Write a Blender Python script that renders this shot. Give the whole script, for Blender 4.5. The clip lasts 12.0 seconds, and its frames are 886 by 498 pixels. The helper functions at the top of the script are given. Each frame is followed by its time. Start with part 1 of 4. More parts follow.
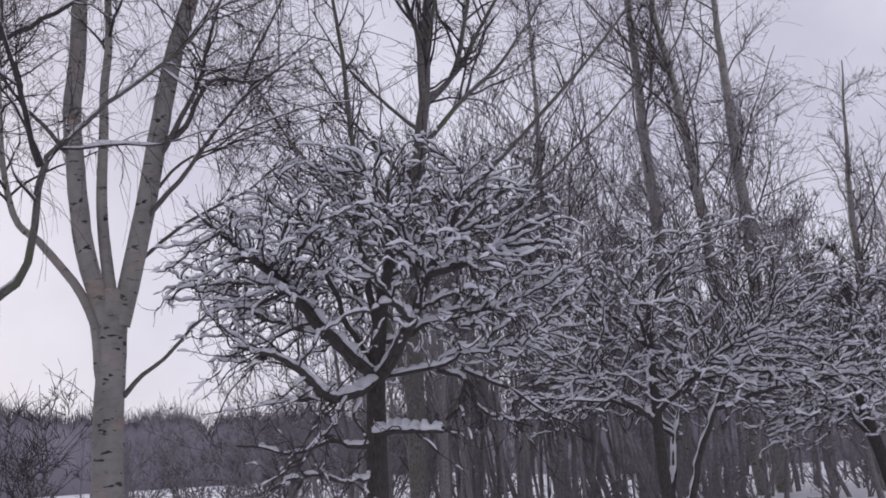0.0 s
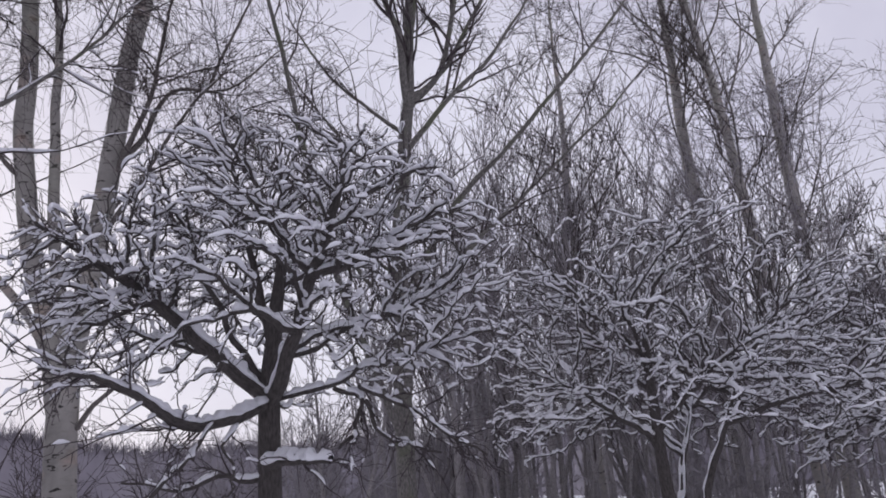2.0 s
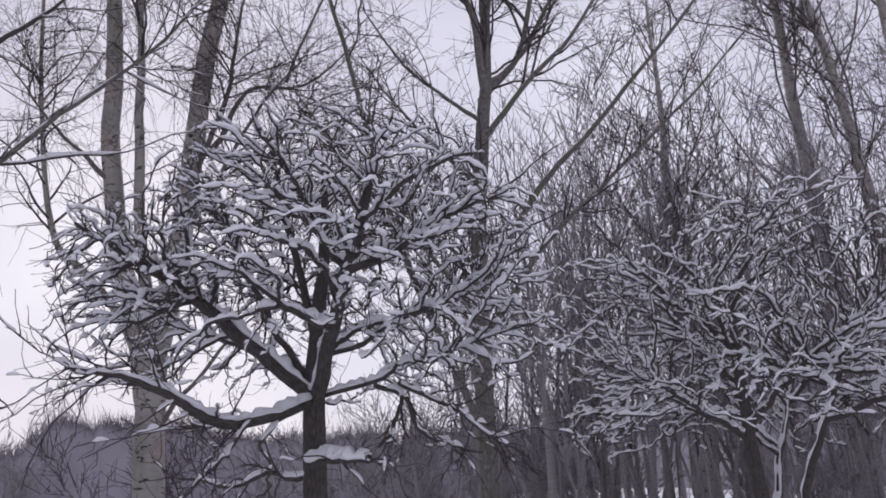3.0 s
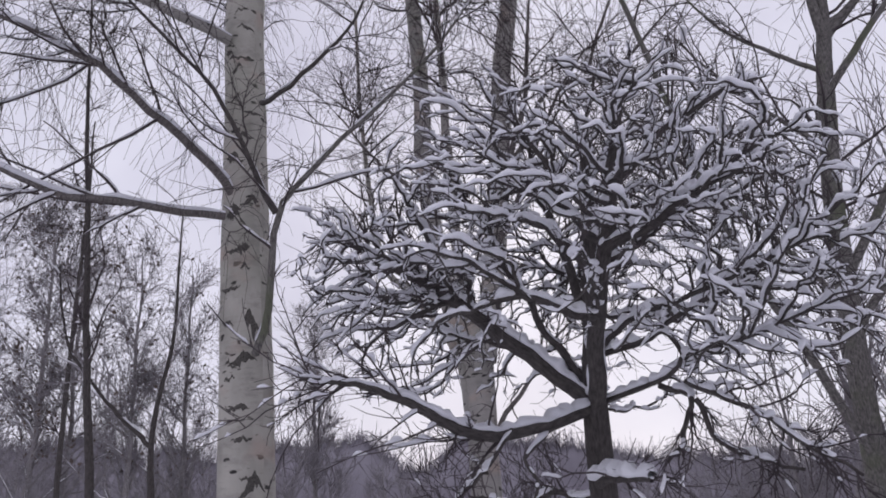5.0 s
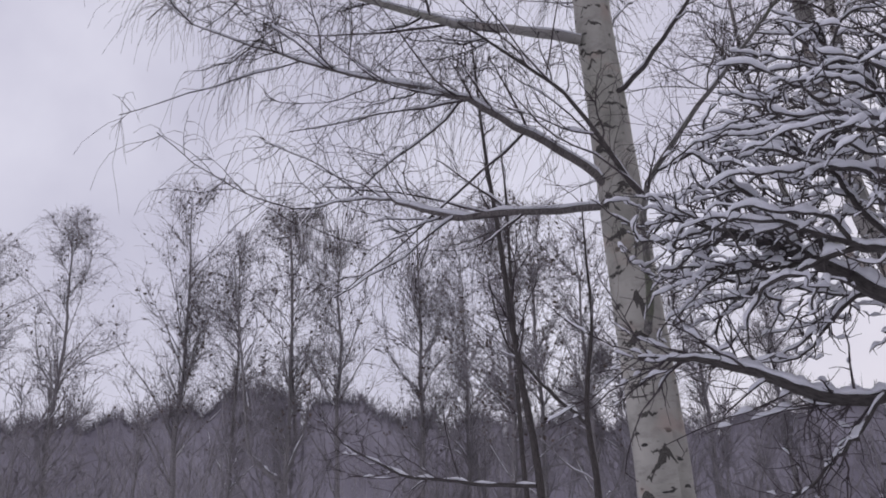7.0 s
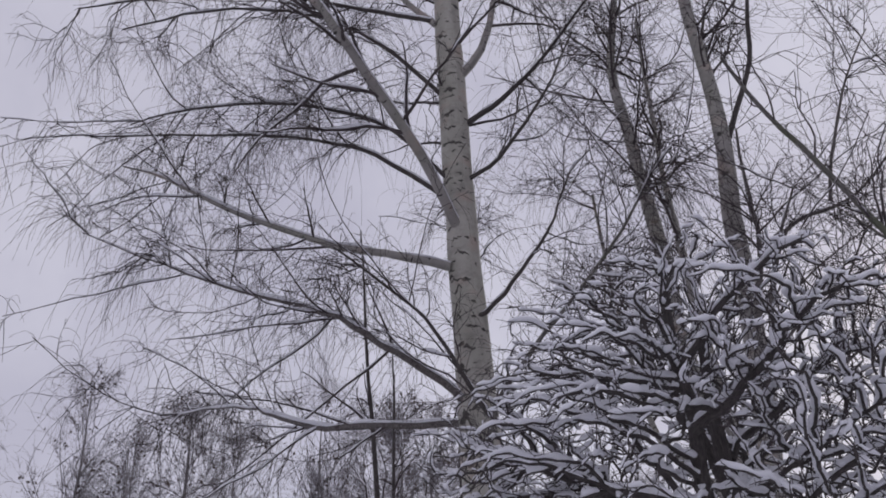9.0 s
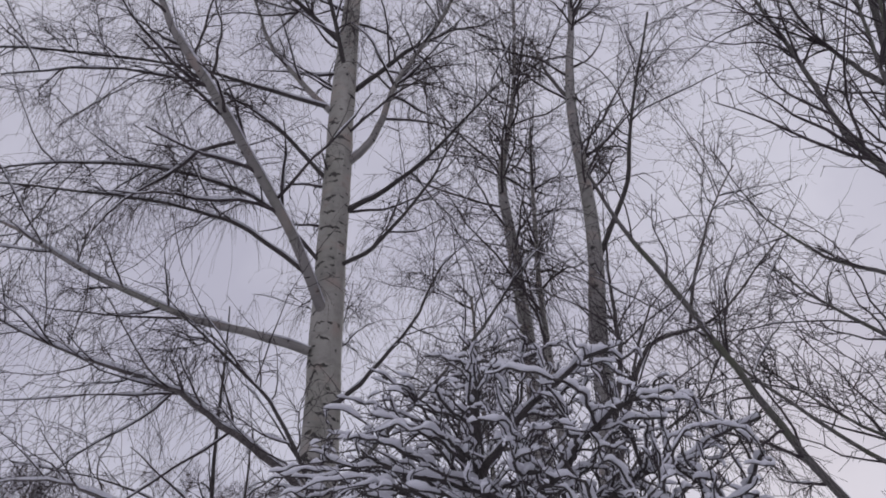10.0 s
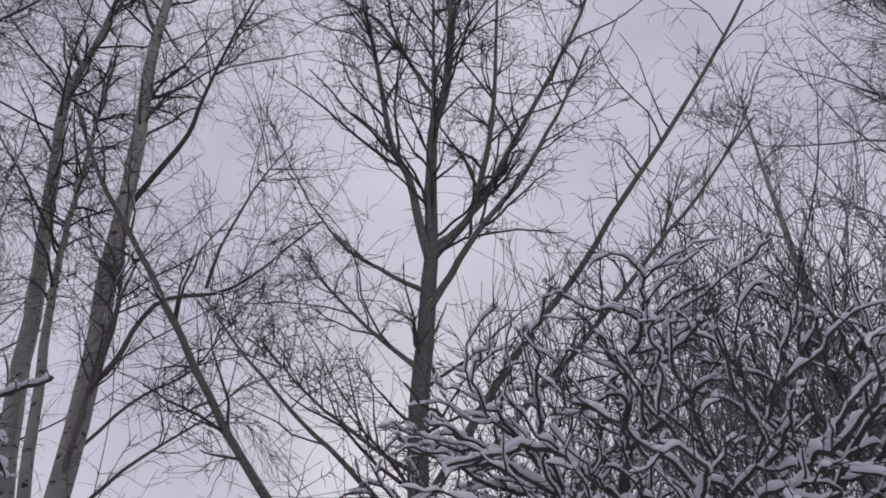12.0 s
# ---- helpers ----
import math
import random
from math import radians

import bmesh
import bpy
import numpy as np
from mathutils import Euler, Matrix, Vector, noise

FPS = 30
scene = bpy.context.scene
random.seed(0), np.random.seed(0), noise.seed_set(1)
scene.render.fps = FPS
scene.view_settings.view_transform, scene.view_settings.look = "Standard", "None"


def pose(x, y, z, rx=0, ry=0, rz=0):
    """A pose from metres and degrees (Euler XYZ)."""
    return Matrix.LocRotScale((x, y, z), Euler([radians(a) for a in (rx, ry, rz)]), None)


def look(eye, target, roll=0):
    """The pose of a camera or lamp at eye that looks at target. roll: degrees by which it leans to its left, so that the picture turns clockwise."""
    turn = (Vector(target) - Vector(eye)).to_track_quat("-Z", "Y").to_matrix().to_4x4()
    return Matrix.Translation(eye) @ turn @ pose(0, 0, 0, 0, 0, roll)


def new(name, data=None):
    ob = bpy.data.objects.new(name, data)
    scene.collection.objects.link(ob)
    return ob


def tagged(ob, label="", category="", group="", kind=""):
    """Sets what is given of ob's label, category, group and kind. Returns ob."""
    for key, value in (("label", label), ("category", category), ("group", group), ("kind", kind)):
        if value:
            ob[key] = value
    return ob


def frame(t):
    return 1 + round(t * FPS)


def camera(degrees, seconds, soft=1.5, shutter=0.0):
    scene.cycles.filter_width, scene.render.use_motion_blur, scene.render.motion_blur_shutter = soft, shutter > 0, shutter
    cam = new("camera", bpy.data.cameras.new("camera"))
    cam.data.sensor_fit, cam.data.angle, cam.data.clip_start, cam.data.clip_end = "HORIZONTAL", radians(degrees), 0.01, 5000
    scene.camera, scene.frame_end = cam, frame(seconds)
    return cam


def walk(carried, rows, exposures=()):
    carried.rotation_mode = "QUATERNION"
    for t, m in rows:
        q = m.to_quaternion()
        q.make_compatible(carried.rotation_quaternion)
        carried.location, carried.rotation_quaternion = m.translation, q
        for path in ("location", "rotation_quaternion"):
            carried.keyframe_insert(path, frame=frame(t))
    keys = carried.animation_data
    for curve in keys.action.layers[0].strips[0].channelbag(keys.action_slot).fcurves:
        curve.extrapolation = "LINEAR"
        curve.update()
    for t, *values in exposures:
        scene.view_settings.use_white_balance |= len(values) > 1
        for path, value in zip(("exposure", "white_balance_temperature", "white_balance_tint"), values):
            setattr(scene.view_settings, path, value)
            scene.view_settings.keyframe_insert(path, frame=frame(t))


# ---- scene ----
# ---- the camera and its walk ----
cam = camera(57.5, 12.0, soft=1.8)


def carried_pose(x, y, z, yaw, pitch, roll):
    a, b = radians(yaw), radians(pitch)
    ahead = Vector((-math.sin(a) * math.cos(b), math.cos(a) * math.cos(b), math.sin(b)))
    return look((x, y, z), Vector((x, y, z)) + ahead, roll)


# seconds, place, yaw to the left, pitch up, roll
PATH = [
    (0, 0.000, 0.000, 1.600, 0.01, 14.63, -3.47),
    (0.5, 0.391, 0.262, 1.560, -1.89, 15.66, -3.61),
    (1, 0.836, 0.527, 1.622, -1.48, 16.25, -3.81),
    (1.5, 1.114, 0.913, 1.561, 0.63, 16.51, -4.32),
    (2, 1.382, 1.227, 1.585, 5.15, 16.51, -4.79),
    (2.5, 1.756, 1.422, 1.612, 10.33, 16.47, -4.59),
    (2.7, 1.868, 1.472, 1.621, 11.68, 16.41, -4.40),
    (4.3, 1.898, 2.530, 1.646, 26.88, 17.21, -1.71),
    (4.5, 1.973, 2.636, 1.633, 30.61, 17.45, -1.92),
    (5, 2.138, 2.814, 1.631, 40.65, 18.97, -2.16),
    (5.5, 2.277, 2.717, 1.619, 49.94, 19.03, -2.31),
    (6, 2.464, 2.702, 1.619, 59.80, 18.45, -2.05),
    (6.5, 2.692, 2.997, 1.601, 69.77, 17.16, -1.78),
    (6.7, 2.774, 3.184, 1.616, 72.93, 16.91, -1.76),
    (8.3, 3.405, 3.470, 1.544, 74.89, 21.86, -1.77),
    (8.5, 3.579, 3.564, 1.604, 72.97, 24.34, -2.61),
    (9, 3.819, 3.788, 1.617, 68.53, 31.12, -1.51),
    (9.5, 3.890, 4.040, 1.592, 64.53, 36.29, -0.06),
    (10, 3.954, 4.340, 1.608, 60.69, 37.72, -0.06),
    (10.5, 4.206, 4.722, 1.535, 53.27, 37.90, -1.47),
    (11, 4.627, 5.012, 1.602, 42.91, 36.80, -3.48),
    (11.5, 4.910, 5.569, 1.615, 35.96, 35.45, -3.61),
    (12, 5.309, 6.185, 1.657, 33.42, 34.34, -4.40),
]
walk(cam, [(t, carried_pose(*row)) for t, *row in PATH], exposures=[(0, 0.09), (2, 0.18), (4.5, 0.22), (5.5, 0.18), (6.5, 0.12), (8.5, -0.04), (9.5, -0.19), (12, -0.18)])

# ---- overcast winter daylight ----
world = bpy.data.worlds.new("overcast_sky")
scene.world = world
world.use_nodes = True
wn, wl = world.node_tree.nodes, world.node_tree.links
wn.clear()
w_out = wn.new("ShaderNodeOutputWorld")
w_bg = wn.new("ShaderNodeBackground")
w_sky = wn.new("ShaderNodeTexSky")
w_sky.sky_type, w_sky.sun_disc = "NISHITA", False
w_sky.sun_elevation, w_sky.sun_rotation = radians(22), radians(-35)
w_co = wn.new("ShaderNodeTexCoord")
w_noise = wn.new("ShaderNodeTexNoise")
w_noise.inputs["Scale"].default_value, w_noise.inputs["Detail"].default_value = 3.4, 6.0
w_ramp = wn.new("ShaderNodeValToRGB")
w_ramp.color_ramp.elements[0].position, w_ramp.color_ramp.elements[0].color = 0.38, (5.45, 5.3, 6.5, 1)
w_ramp.color_ramp.elements[1].position, w_ramp.color_ramp.elements[1].color = 0.64, (6.9, 6.75, 7.9, 1)
w_mix = wn.new("ShaderNodeMix")
w_mix.data_type = "RGBA"
w_mix.inputs["Factor"].default_value = 0.94
wl.new(w_co.outputs["Generated"], w_noise.inputs["Vector"])
wl.new(w_noise.outputs["Fac"], w_ramp.inputs["Fac"])
wl.new(w_sky.outputs["Color"], w_mix.inputs["A"])
wl.new(w_ramp.outputs["Color"], w_mix.inputs["B"])
wl.new(w_mix.outputs["Result"], w_bg.inputs["Color"])
w_bg.inputs["Strength"].default_value = 0.1
wl.new(w_bg.outputs["Background"], w_out.inputs["Surface"])

sun_data = bpy.data.lights.new("sun", "SUN")
sun_data.energy, sun_data.angle, sun_data.color = 0.5, radians(30), (1.0, 0.97, 0.94)
sun = new("sun", sun_data)
sun.matrix_world = look((-30, 40, 30), (0, 0, 0))


# ---- materials ----
def material(name, rough=0.8, spec=0.3):
    m = bpy.data.materials.new(name)
    m.use_nodes = True
    b = m.node_tree.nodes["Principled BSDF"]
    b.inputs["Roughness"].default_value = rough
    b.inputs["Specular IOR Level"].default_value = spec
    return m, m.node_tree.nodes, m.node_tree.links, b


def ramp(n, stops):
    r = n.new("ShaderNodeValToRGB")
    els = r.color_ramp.elements
    while len(els) < len(stops):
        els.new(0.5)
    for e, (p, c) in zip(els, stops):
        e.position, e.color = p, (*c, 1)
    return r


def scaled(n, l, scale, source="UV"):
    co, mp = n.new("ShaderNodeTexCoord"), n.new("ShaderNodeMapping")
    mp.inputs["Scale"].default_value = scale
    l.new(co.outputs[source], mp.inputs["Vector"])
    return mp.outputs["Vector"]


def noise_of(n, l, vec, scale, detail=4.0, rough=0.55):
    t = n.new("ShaderNodeTexNoise")
    t.inputs["Scale"].default_value, t.inputs["Detail"].default_value, t.inputs["Roughness"].default_value = scale, detail, rough
    l.new(vec, t.inputs["Vector"])
    return t.outputs["Fac"]


def mixed(n, l, fac, a, b):
    m = n.new("ShaderNodeMix")
    m.data_type = "RGBA"
    for sock, v in (("Factor", fac), ("A", a), ("B", b)):
        if isinstance(v, bpy.types.NodeSocket):
            l.new(v, m.inputs[sock])
        else:
            m.inputs[sock].default_value = v if sock == "Factor" else (*v, 1)
    return m.outputs["Result"]


def bumped(n, l, b, height, strength, dist):
    bp = n.new("ShaderNodeBump")
    bp.inputs["Strength"].default_value, bp.inputs["Distance"].default_value = strength, dist
    l.new(height, bp.inputs["Height"])
    l.new(bp.outputs["Normal"], b.inputs["Normal"])


def rough_bark(name, dark, light, moss=None, grain=(14, 5, 1)):
    """Furrowed bark: UV is in metres, round and along the stem."""
    m, n, l, b = material(name, 0.9, 0.2)
    fine = noise_of(n, l, scaled(n, l, grain), 3.0, 6.0, 0.65)
    patch = noise_of(n, l, scaled(n, l, (1, 1, 1), "Object"), 1.6, 3.0)
    col = ramp(n, [(0.3, dark), (0.7, light)])
    l.new(fine, col.inputs["Fac"])
    out = col.outputs["Color"]
    if moss:
        mk = ramp(n, [(0.52, (0, 0, 0)), (0.66, (0.7, 0.7, 0.7))])
        l.new(patch, mk.inputs["Fac"])
        out = mixed(n, l, mk.outputs["Color"], out, moss)
    l.new(out, b.inputs["Base Color"])
    bumped(n, l, b, fine, 0.8, 0.012)
    return m


def birch_bark(name, white, shade, marks=0.5):
    m, n, l, b = material(name, 0.65, 0.35)
    base = noise_of(n, l, scaled(n, l, (1.2, 0.7, 1)), 2.0, 4.0)
    col = ramp(n, [(0.25, shade), (0.65, white)])
    l.new(base, col.inputs["Fac"])
    out = col.outputs["Color"]
    streak = noise_of(n, l, scaled(n, l, (3.0, 22, 1)), 1.0, 5.0, 0.6)
    sk = ramp(n, [(0.6, (0, 0, 0)), (0.70, (0.55, 0.55, 0.55))])
    l.new(streak, sk.inputs["Fac"])
    out = mixed(n, l, sk.outputs["Color"], out, (0.22, 0.2, 0.18))
    gash = noise_of(n, l, scaled(n, l, (4.2, 11, 1)), 1.0, 2.0, 0.5)
    gk = ramp(n, [(marks + 0.14, (0, 0, 0)), (marks + 0.17, (1, 1, 1))])
    l.new(gash, gk.inputs["Fac"])
    out = mixed(n, l, gk.outputs["Color"], out, (0.03, 0.027, 0.025))
    green = noise_of(n, l, scaled(n, l, (1, 1, 0.5), "Object"), 1.1, 3.0)
    gr = ramp(n, [(0.5, (0, 0, 0)), (0.75, (0.45, 0.45, 0.45))])
    l.new(green, gr.inputs["Fac"])
    out = mixed(n, l, gr.outputs["Color"], out, (0.26, 0.27, 0.2))
    warm = noise_of(n, l, scaled(n, l, (1, 1, 1.6), "Object"), 2.3, 2.0)
    wr = ramp(n, [(0.55, (0, 0, 0)), (0.72, (0.5, 0.5, 0.5))])
    l.new(warm, wr.inputs["Fac"])
    out = mixed(n, l, wr.outputs["Color"], out, (0.42, 0.32, 0.27))
    dirt = noise_of(n, l, scaled(n, l, (2.5, 5, 1)), 1.0, 8.0, 0.7)
    dr = ramp(n, [(0.5, (0, 0, 0)), (0.8, (0.8, 0.8, 0.8))])
    l.new(dirt, dr.inputs["Fac"])
    out = mixed(n, l, dr.outputs["Color"], out, (0.12, 0.115, 0.105))
    l.new(out, b.inputs["Base Color"])
    bumped(n, l, b, dirt, 0.6, 0.01)
    return m


def plain(name, a, b_, scale=6.0, rough=0.85, spec=0.25):
    m, n, l, b = material(name, rough, spec)
    col = ramp(n, [(0.3, a), (0.7, b_)])
    l.new(noise_of(n, l, scaled(n, l, (1, 1, 1), "Object"), scale, 3.0), col.inputs["Fac"])
    l.new(col.outputs["Color"], b.inputs["Base Color"])
    return m


def snow_mat(name, a, b_):
    m, n, l, b = material(name, 0.75, 0.3)
    vec = scaled(n, l, (1, 1, 1), "Object")
    big, small = noise_of(n, l, vec, 1.2, 3.0), noise_of(n, l, vec, 40.0, 4.0)
    col = ramp(n, [(0.3, a), (0.7, b_)])
    l.new(big, col.inputs["Fac"])
    l.new(col.outputs["Color"], b.inputs["Base Color"])
    bumped(n, l, b, small, 0.5, 0.01)
    return m


BIRCH = birch_bark("birch_bark", (0.45, 0.43, 0.385), (0.27, 0.26, 0.23))
BIRCH_LIMB = rough_bark("grey_brown_birch_limb", (0.06, 0.05, 0.05), (0.24, 0.22, 0.21), None, (6, 16, 1))
BIRCH_GREY = birch_bark("grey_birch_bark", (0.35, 0.33, 0.31), (0.2, 0.19, 0.18), 0.48)
BARK_DARK = rough_bark("dark_wet_bark", (0.04, 0.035, 0.035), (0.12, 0.108, 0.102))
BARK_TALL = rough_bark("grey_green_bark", (0.05, 0.046, 0.045), (0.26, 0.245, 0.23), (0.12, 0.13, 0.085))
BARK_POLE = rough_bark("grey_pole_bark", (0.13, 0.118, 0.12), (0.36, 0.34, 0.34))
TWIG = plain("dark_twig", (0.042, 0.035, 0.038), (0.11, 0.092, 0.095))
TWIG_BIRCH = plain("birch_twig", (0.045, 0.036, 0.038), (0.1, 0.085, 0.085))
# light grey of frost and snow dust, with background haze painted in
TWIG_FROST_HAZE = plain("frosted_hazy_twig", (0.16, 0.145, 0.155), (0.36, 0.34, 0.36), 1.5)
SCAR = rough_bark("black_scar", (0.02, 0.018, 0.017), (0.17, 0.16, 0.145), None, (18, 18, 1))
LEAF = plain("withered_leaf", (0.09, 0.07, 0.06), (0.19, 0.15, 0.13), 4.0)
SNOW = snow_mat("fresh_snow", (0.72, 0.72, 0.76), (0.82, 0.82, 0.85))
SNOW_GROUND = snow_mat("trodden_snow", (0.76, 0.77, 0.8), (0.88, 0.88, 0.9))
# mauve grey, paler than bare wood: distance haze put into the colour
WOOD_FAR_HAZY = plain("distant_hazy_wood", (0.19, 0.175, 0.2), (0.29, 0.272, 0.305), 0.12)

# ---- building blocks ----
rng = np.random.default_rng(7)
UP = np.array([0.0, 0.0, 1.0])


def unit(v):
    return v / np.maximum(np.linalg.norm(v, axis=-1, keepdims=True), 1e-9)


def mesh_of(name, verts, quads, uv=None, smooth=True):
    me = bpy.data.meshes.new(name)
    verts, quads = np.asarray(verts, np.float32), np.asarray(quads, np.int32)
    side = quads.shape[1]
    me.vertices.add(len(verts))
    me.vertices.foreach_set("co", verts.ravel())
    me.loops.add(quads.size)
    me.loops.foreach_set("vertex_index", quads.ravel())
    me.polygons.add(len(quads))
    me.polygons.foreach_set("loop_start", np.arange(0, quads.size, side, dtype=np.int32))
    if smooth:
        me.polygons.foreach_set("use_smooth", np.ones(len(quads), bool))
    if uv is not None:
        layer = me.uv_layers.new(name="UVMap")
        layer.data.foreach_set("uv", np.asarray(uv, np.float32)[quads.ravel()].ravel())
    me.update(calc_edges=True)
    me.validate()
    return me


def part(name, me, mat, parent, label=""):
    ob = new(name, me)
    me.materials.append(mat)
    ob.parent = parent
    return tagged(ob, label)


def tubes(sets, sides):
    """Verts, quads and uv of tapered tubes: sets of (points M x K x 3, radii M x K)."""
    V, Q, U, base = [], [], [], 0
    for pts, rad in sets:
        if not len(pts):
            continue
        m, k, _ = pts.shape
        tan = unit(np.gradient(pts, axis=1))
        mean = unit(pts[:, -1] - pts[:, 0])
        ref = np.where(np.abs(mean[:, 2:]) > 0.7, np.array([[1.0, 0, 0]]), UP[None])[:, None]
        nor = unit(ref - (ref * tan).sum(-1, keepdims=True) * tan)
        bi = np.cross(tan, nor)
        ang = np.linspace(0, 2 * np.pi, sides + 1)
        ring = np.cos(ang)[None, None, :, None] * nor[:, :, None] + np.sin(ang)[None, None, :, None] * bi[:, :, None]
        v = pts[:, :, None] + ring * rad[:, :, None, None]
        run = np.concatenate([np.zeros((m, 1)), np.cumsum(np.linalg.norm(np.diff(pts, axis=1), axis=-1), 1)], 1)
        u = np.stack(np.broadcast_arrays(ang[None, None] * rad[:, :1, None], run[:, :, None]), -1)
        i = np.arange(m * k * (sides + 1)).reshape(m, k, sides + 1) + base
        q = np.stack([i[:, :-1, :-1], i[:, :-1, 1:], i[:, 1:, 1:], i[:, 1:, :-1]], -1).reshape(-1, 4)
        V.append(v.reshape(-1, 3)), Q.append(q), U.append(u.reshape(-1, 2))
        base += v.shape[0] * k * (sides + 1)
    return np.concatenate(V), np.concatenate(Q), np.concatenate(U)


def snow_on(sets, depth, cover=0.8, sides=6, lump=1.0):
    """Snow lying along the upper side of branches, thicker where they are level, in lumps, broken here and there."""
    V, Q, base = [], [], 0
    for pts, rad in sets:
        if not len(pts):
            continue
        m, k, _ = pts.shape
        tan = unit(np.gradient(pts, axis=1))
        level = np.clip(1.12 - np.abs(tan[..., 2]) ** 2 * 1.25, 0, 1)
        patchy = rng.uniform(0.35, 1.0, (m, k)) + (rng.random((m, k)) < 0.2) * rng.uniform(0.4, 1.2, (m, k))
        patchy = 0.8 + lump * (patchy - 0.8)
        gone = (rng.random((m, k)) > cover) | (rng.random((m, 1)) > cover + 0.12)
        h = depth * level * patchy * np.clip((rad / 0.018) ** 0.6, 0.4, 1.2)
        h = np.where(gone, 0.0, np.minimum(h, depth * 1.15))
        h[:, 0] *= 0.5
        h *= np.minimum(1, 0.3 + (k - 1 - np.arange(k)) / (0.22 * k))[None]
        w = np.where(h > 0.002, rad * 0.8 + h * 0.4, 0.0)
        side = unit(np.cross(tan, UP) + 1e-6)
        top = unit(np.cross(side, tan))
        top = unit(top + 0.6 * UP)
        mid = pts + top * (rad * 0.6 + h * 0.36)[..., None]
        ang = np.linspace(0, 2 * np.pi, sides, endpoint=False) + 0.3
        c, s = np.cos(ang), np.sin(ang)
        s = np.where(s < 0, s * 0.5, s)
        v = mid[:, :, None] + side[:, :, None] * (c[None, None] * w[..., None])[..., None] + top[:, :, None] * (s[None, None] * h[..., None] * 0.8)[..., None]
        i = np.arange(m * k * sides).reshape(m, k, sides) + base
        j = np.roll(i, -1, axis=2)
        q = np.stack([i[:, :-1], j[:, :-1], j[:, 1:], i[:, 1:]], -1)
        q = q[(h[:, :-1] + h[:, 1:]) > 0.004].reshape(-1, 4)
        V.append(v.reshape(-1, 3)), Q.append(q)
        base += m * k * sides
    return np.concatenate(V), np.concatenate(Q)


def spline(points, k, wiggle=0.0):
    """A smooth line of k points through the given ones."""
    p = np.array(points, float)
    p = np.concatenate([[2 * p[0] - p[1]], p, [2 * p[-1] - p[-2]]])
    s = np.linspace(0, len(points) - 1 - 1e-6, k)
    i, f = s.astype(int), (s % 1)[:, None]
    a, b, c, d = p[i], p[i + 1], p[i + 2], p[i + 3]
    out = 0.5 * (2 * b + (c - a) * f + (2 * a - 5 * b + 4 * c - d) * f**2 + (3 * b - a - 3 * c + d) * f**3)
    if wiggle:
        bend = rng.normal(0, wiggle, (k, 3))
        bend[0] = bend[-1] = 0
        out += (bend + np.roll(bend, 1, 0) + np.roll(bend, -1, 0)) / 2
    return out


def limb_of(points, r0, r1, k=14, wiggle=0.02, power=1.0, radii=None):
    """One limb as a set: its line and radii."""
    if radii:
        return spline(points, k, wiggle)[None], np.interp(np.linspace(0, len(radii) - 1, k), range(len(radii)), radii)[None]
    s = np.linspace(0, 1, k) ** power
    return spline(points, k, wiggle)[None], (r0 + (r1 - r0) * s)[None]


def sprout(parents, count, length, angle=55, along=(0.2, 1.0), rise=0.0, droop=0.0, wiggle=0.08, k=6, taper=0.5, rmin=0.002, rmax=0.05, inside=None, flat=1.0, rpow=1.0, per=0.0):
    """Side shoots: about `count` on each parent; they leave at the angle, bend up by rise or hang by droop."""
    P, R = [], []
    for pts, rad in parents:
        m, kk, _ = pts.shape
        run = np.linalg.norm(np.diff(pts, axis=1), axis=-1).sum(1)
        n = rng.poisson(count * run / per if per else np.full(m, float(count)))
        idx = np.repeat(np.arange(m), n)
        if not len(idx):
            continue
        s = rng.uniform(*along, len(idx))
        way = np.concatenate([np.zeros((m, 1)), np.cumsum(np.linalg.norm(np.diff(pts, axis=1), axis=-1), 1)], 1)
        way = (way / np.maximum(way[:, -1:], 1e-6))[idx]
        i = np.clip((way <= s[:, None]).sum(1) - 1, 0, kk - 2)
        here = np.arange(len(idx))
        f = np.clip((s - way[here, i]) / np.maximum(way[here, i + 1] - way[here, i], 1e-6), 0, 1)[:, None]
        start = pts[idx, i] * (1 - f) + pts[idx, i + 1] * f
        r0 = np.clip((rad[idx, i] * (1 - f[:, 0]) + rad[idx, i + 1] * f[:, 0]) * taper, rmin, rmax)
        tan = unit(pts[idx, i + 1] - pts[idx, i])
        any_ = rng.normal(size=(len(idx), 3)) * np.array([1, 1, flat])
        perp = unit(any_ - (any_ * tan).sum(-1, keepdims=True) * tan)
        a = np.radians(angle * rng.uniform(0.6, 1.35, len(idx)))[:, None]
        way = unit(np.cos(a) * tan + np.sin(a) * perp + UP * rise * 0.4)
        full = length * (0.3 + 1.15 * rng.random(len(idx)) ** 1.7) * (1 - 0.35 * s)
        step = full / (k - 1)
        line, now = [start], start
        for j in range(k - 1):
            way = unit(way + rng.normal(0, wiggle, way.shape) + UP * (rise - droop) * (0.6 + 0.8 * j / k) / k)
            nxt = now + way * step[:, None]
            if inside is not None:
                c, q = inside
                off = (nxt - c) / q
                far = np.linalg.norm(off, axis=-1, keepdims=True)
                nxt = np.where(far > 1, c + off / np.maximum(far, 1e-6) * q * (1 + 0.25 * (1 - 1 / np.maximum(far, 1))), nxt)
            line.append(nxt)
            now = nxt
        line = np.stack(line, 1)
        t = np.linspace(0, 1, k) ** rpow
        rr = r0[:, None] * (1 - 0.72 * t)[None]
        P.append(line), R.append(np.maximum(rr, rmin * 0.55))
    if not P:
        return []
    return [(np.concatenate(P), np.concatenate(R))]


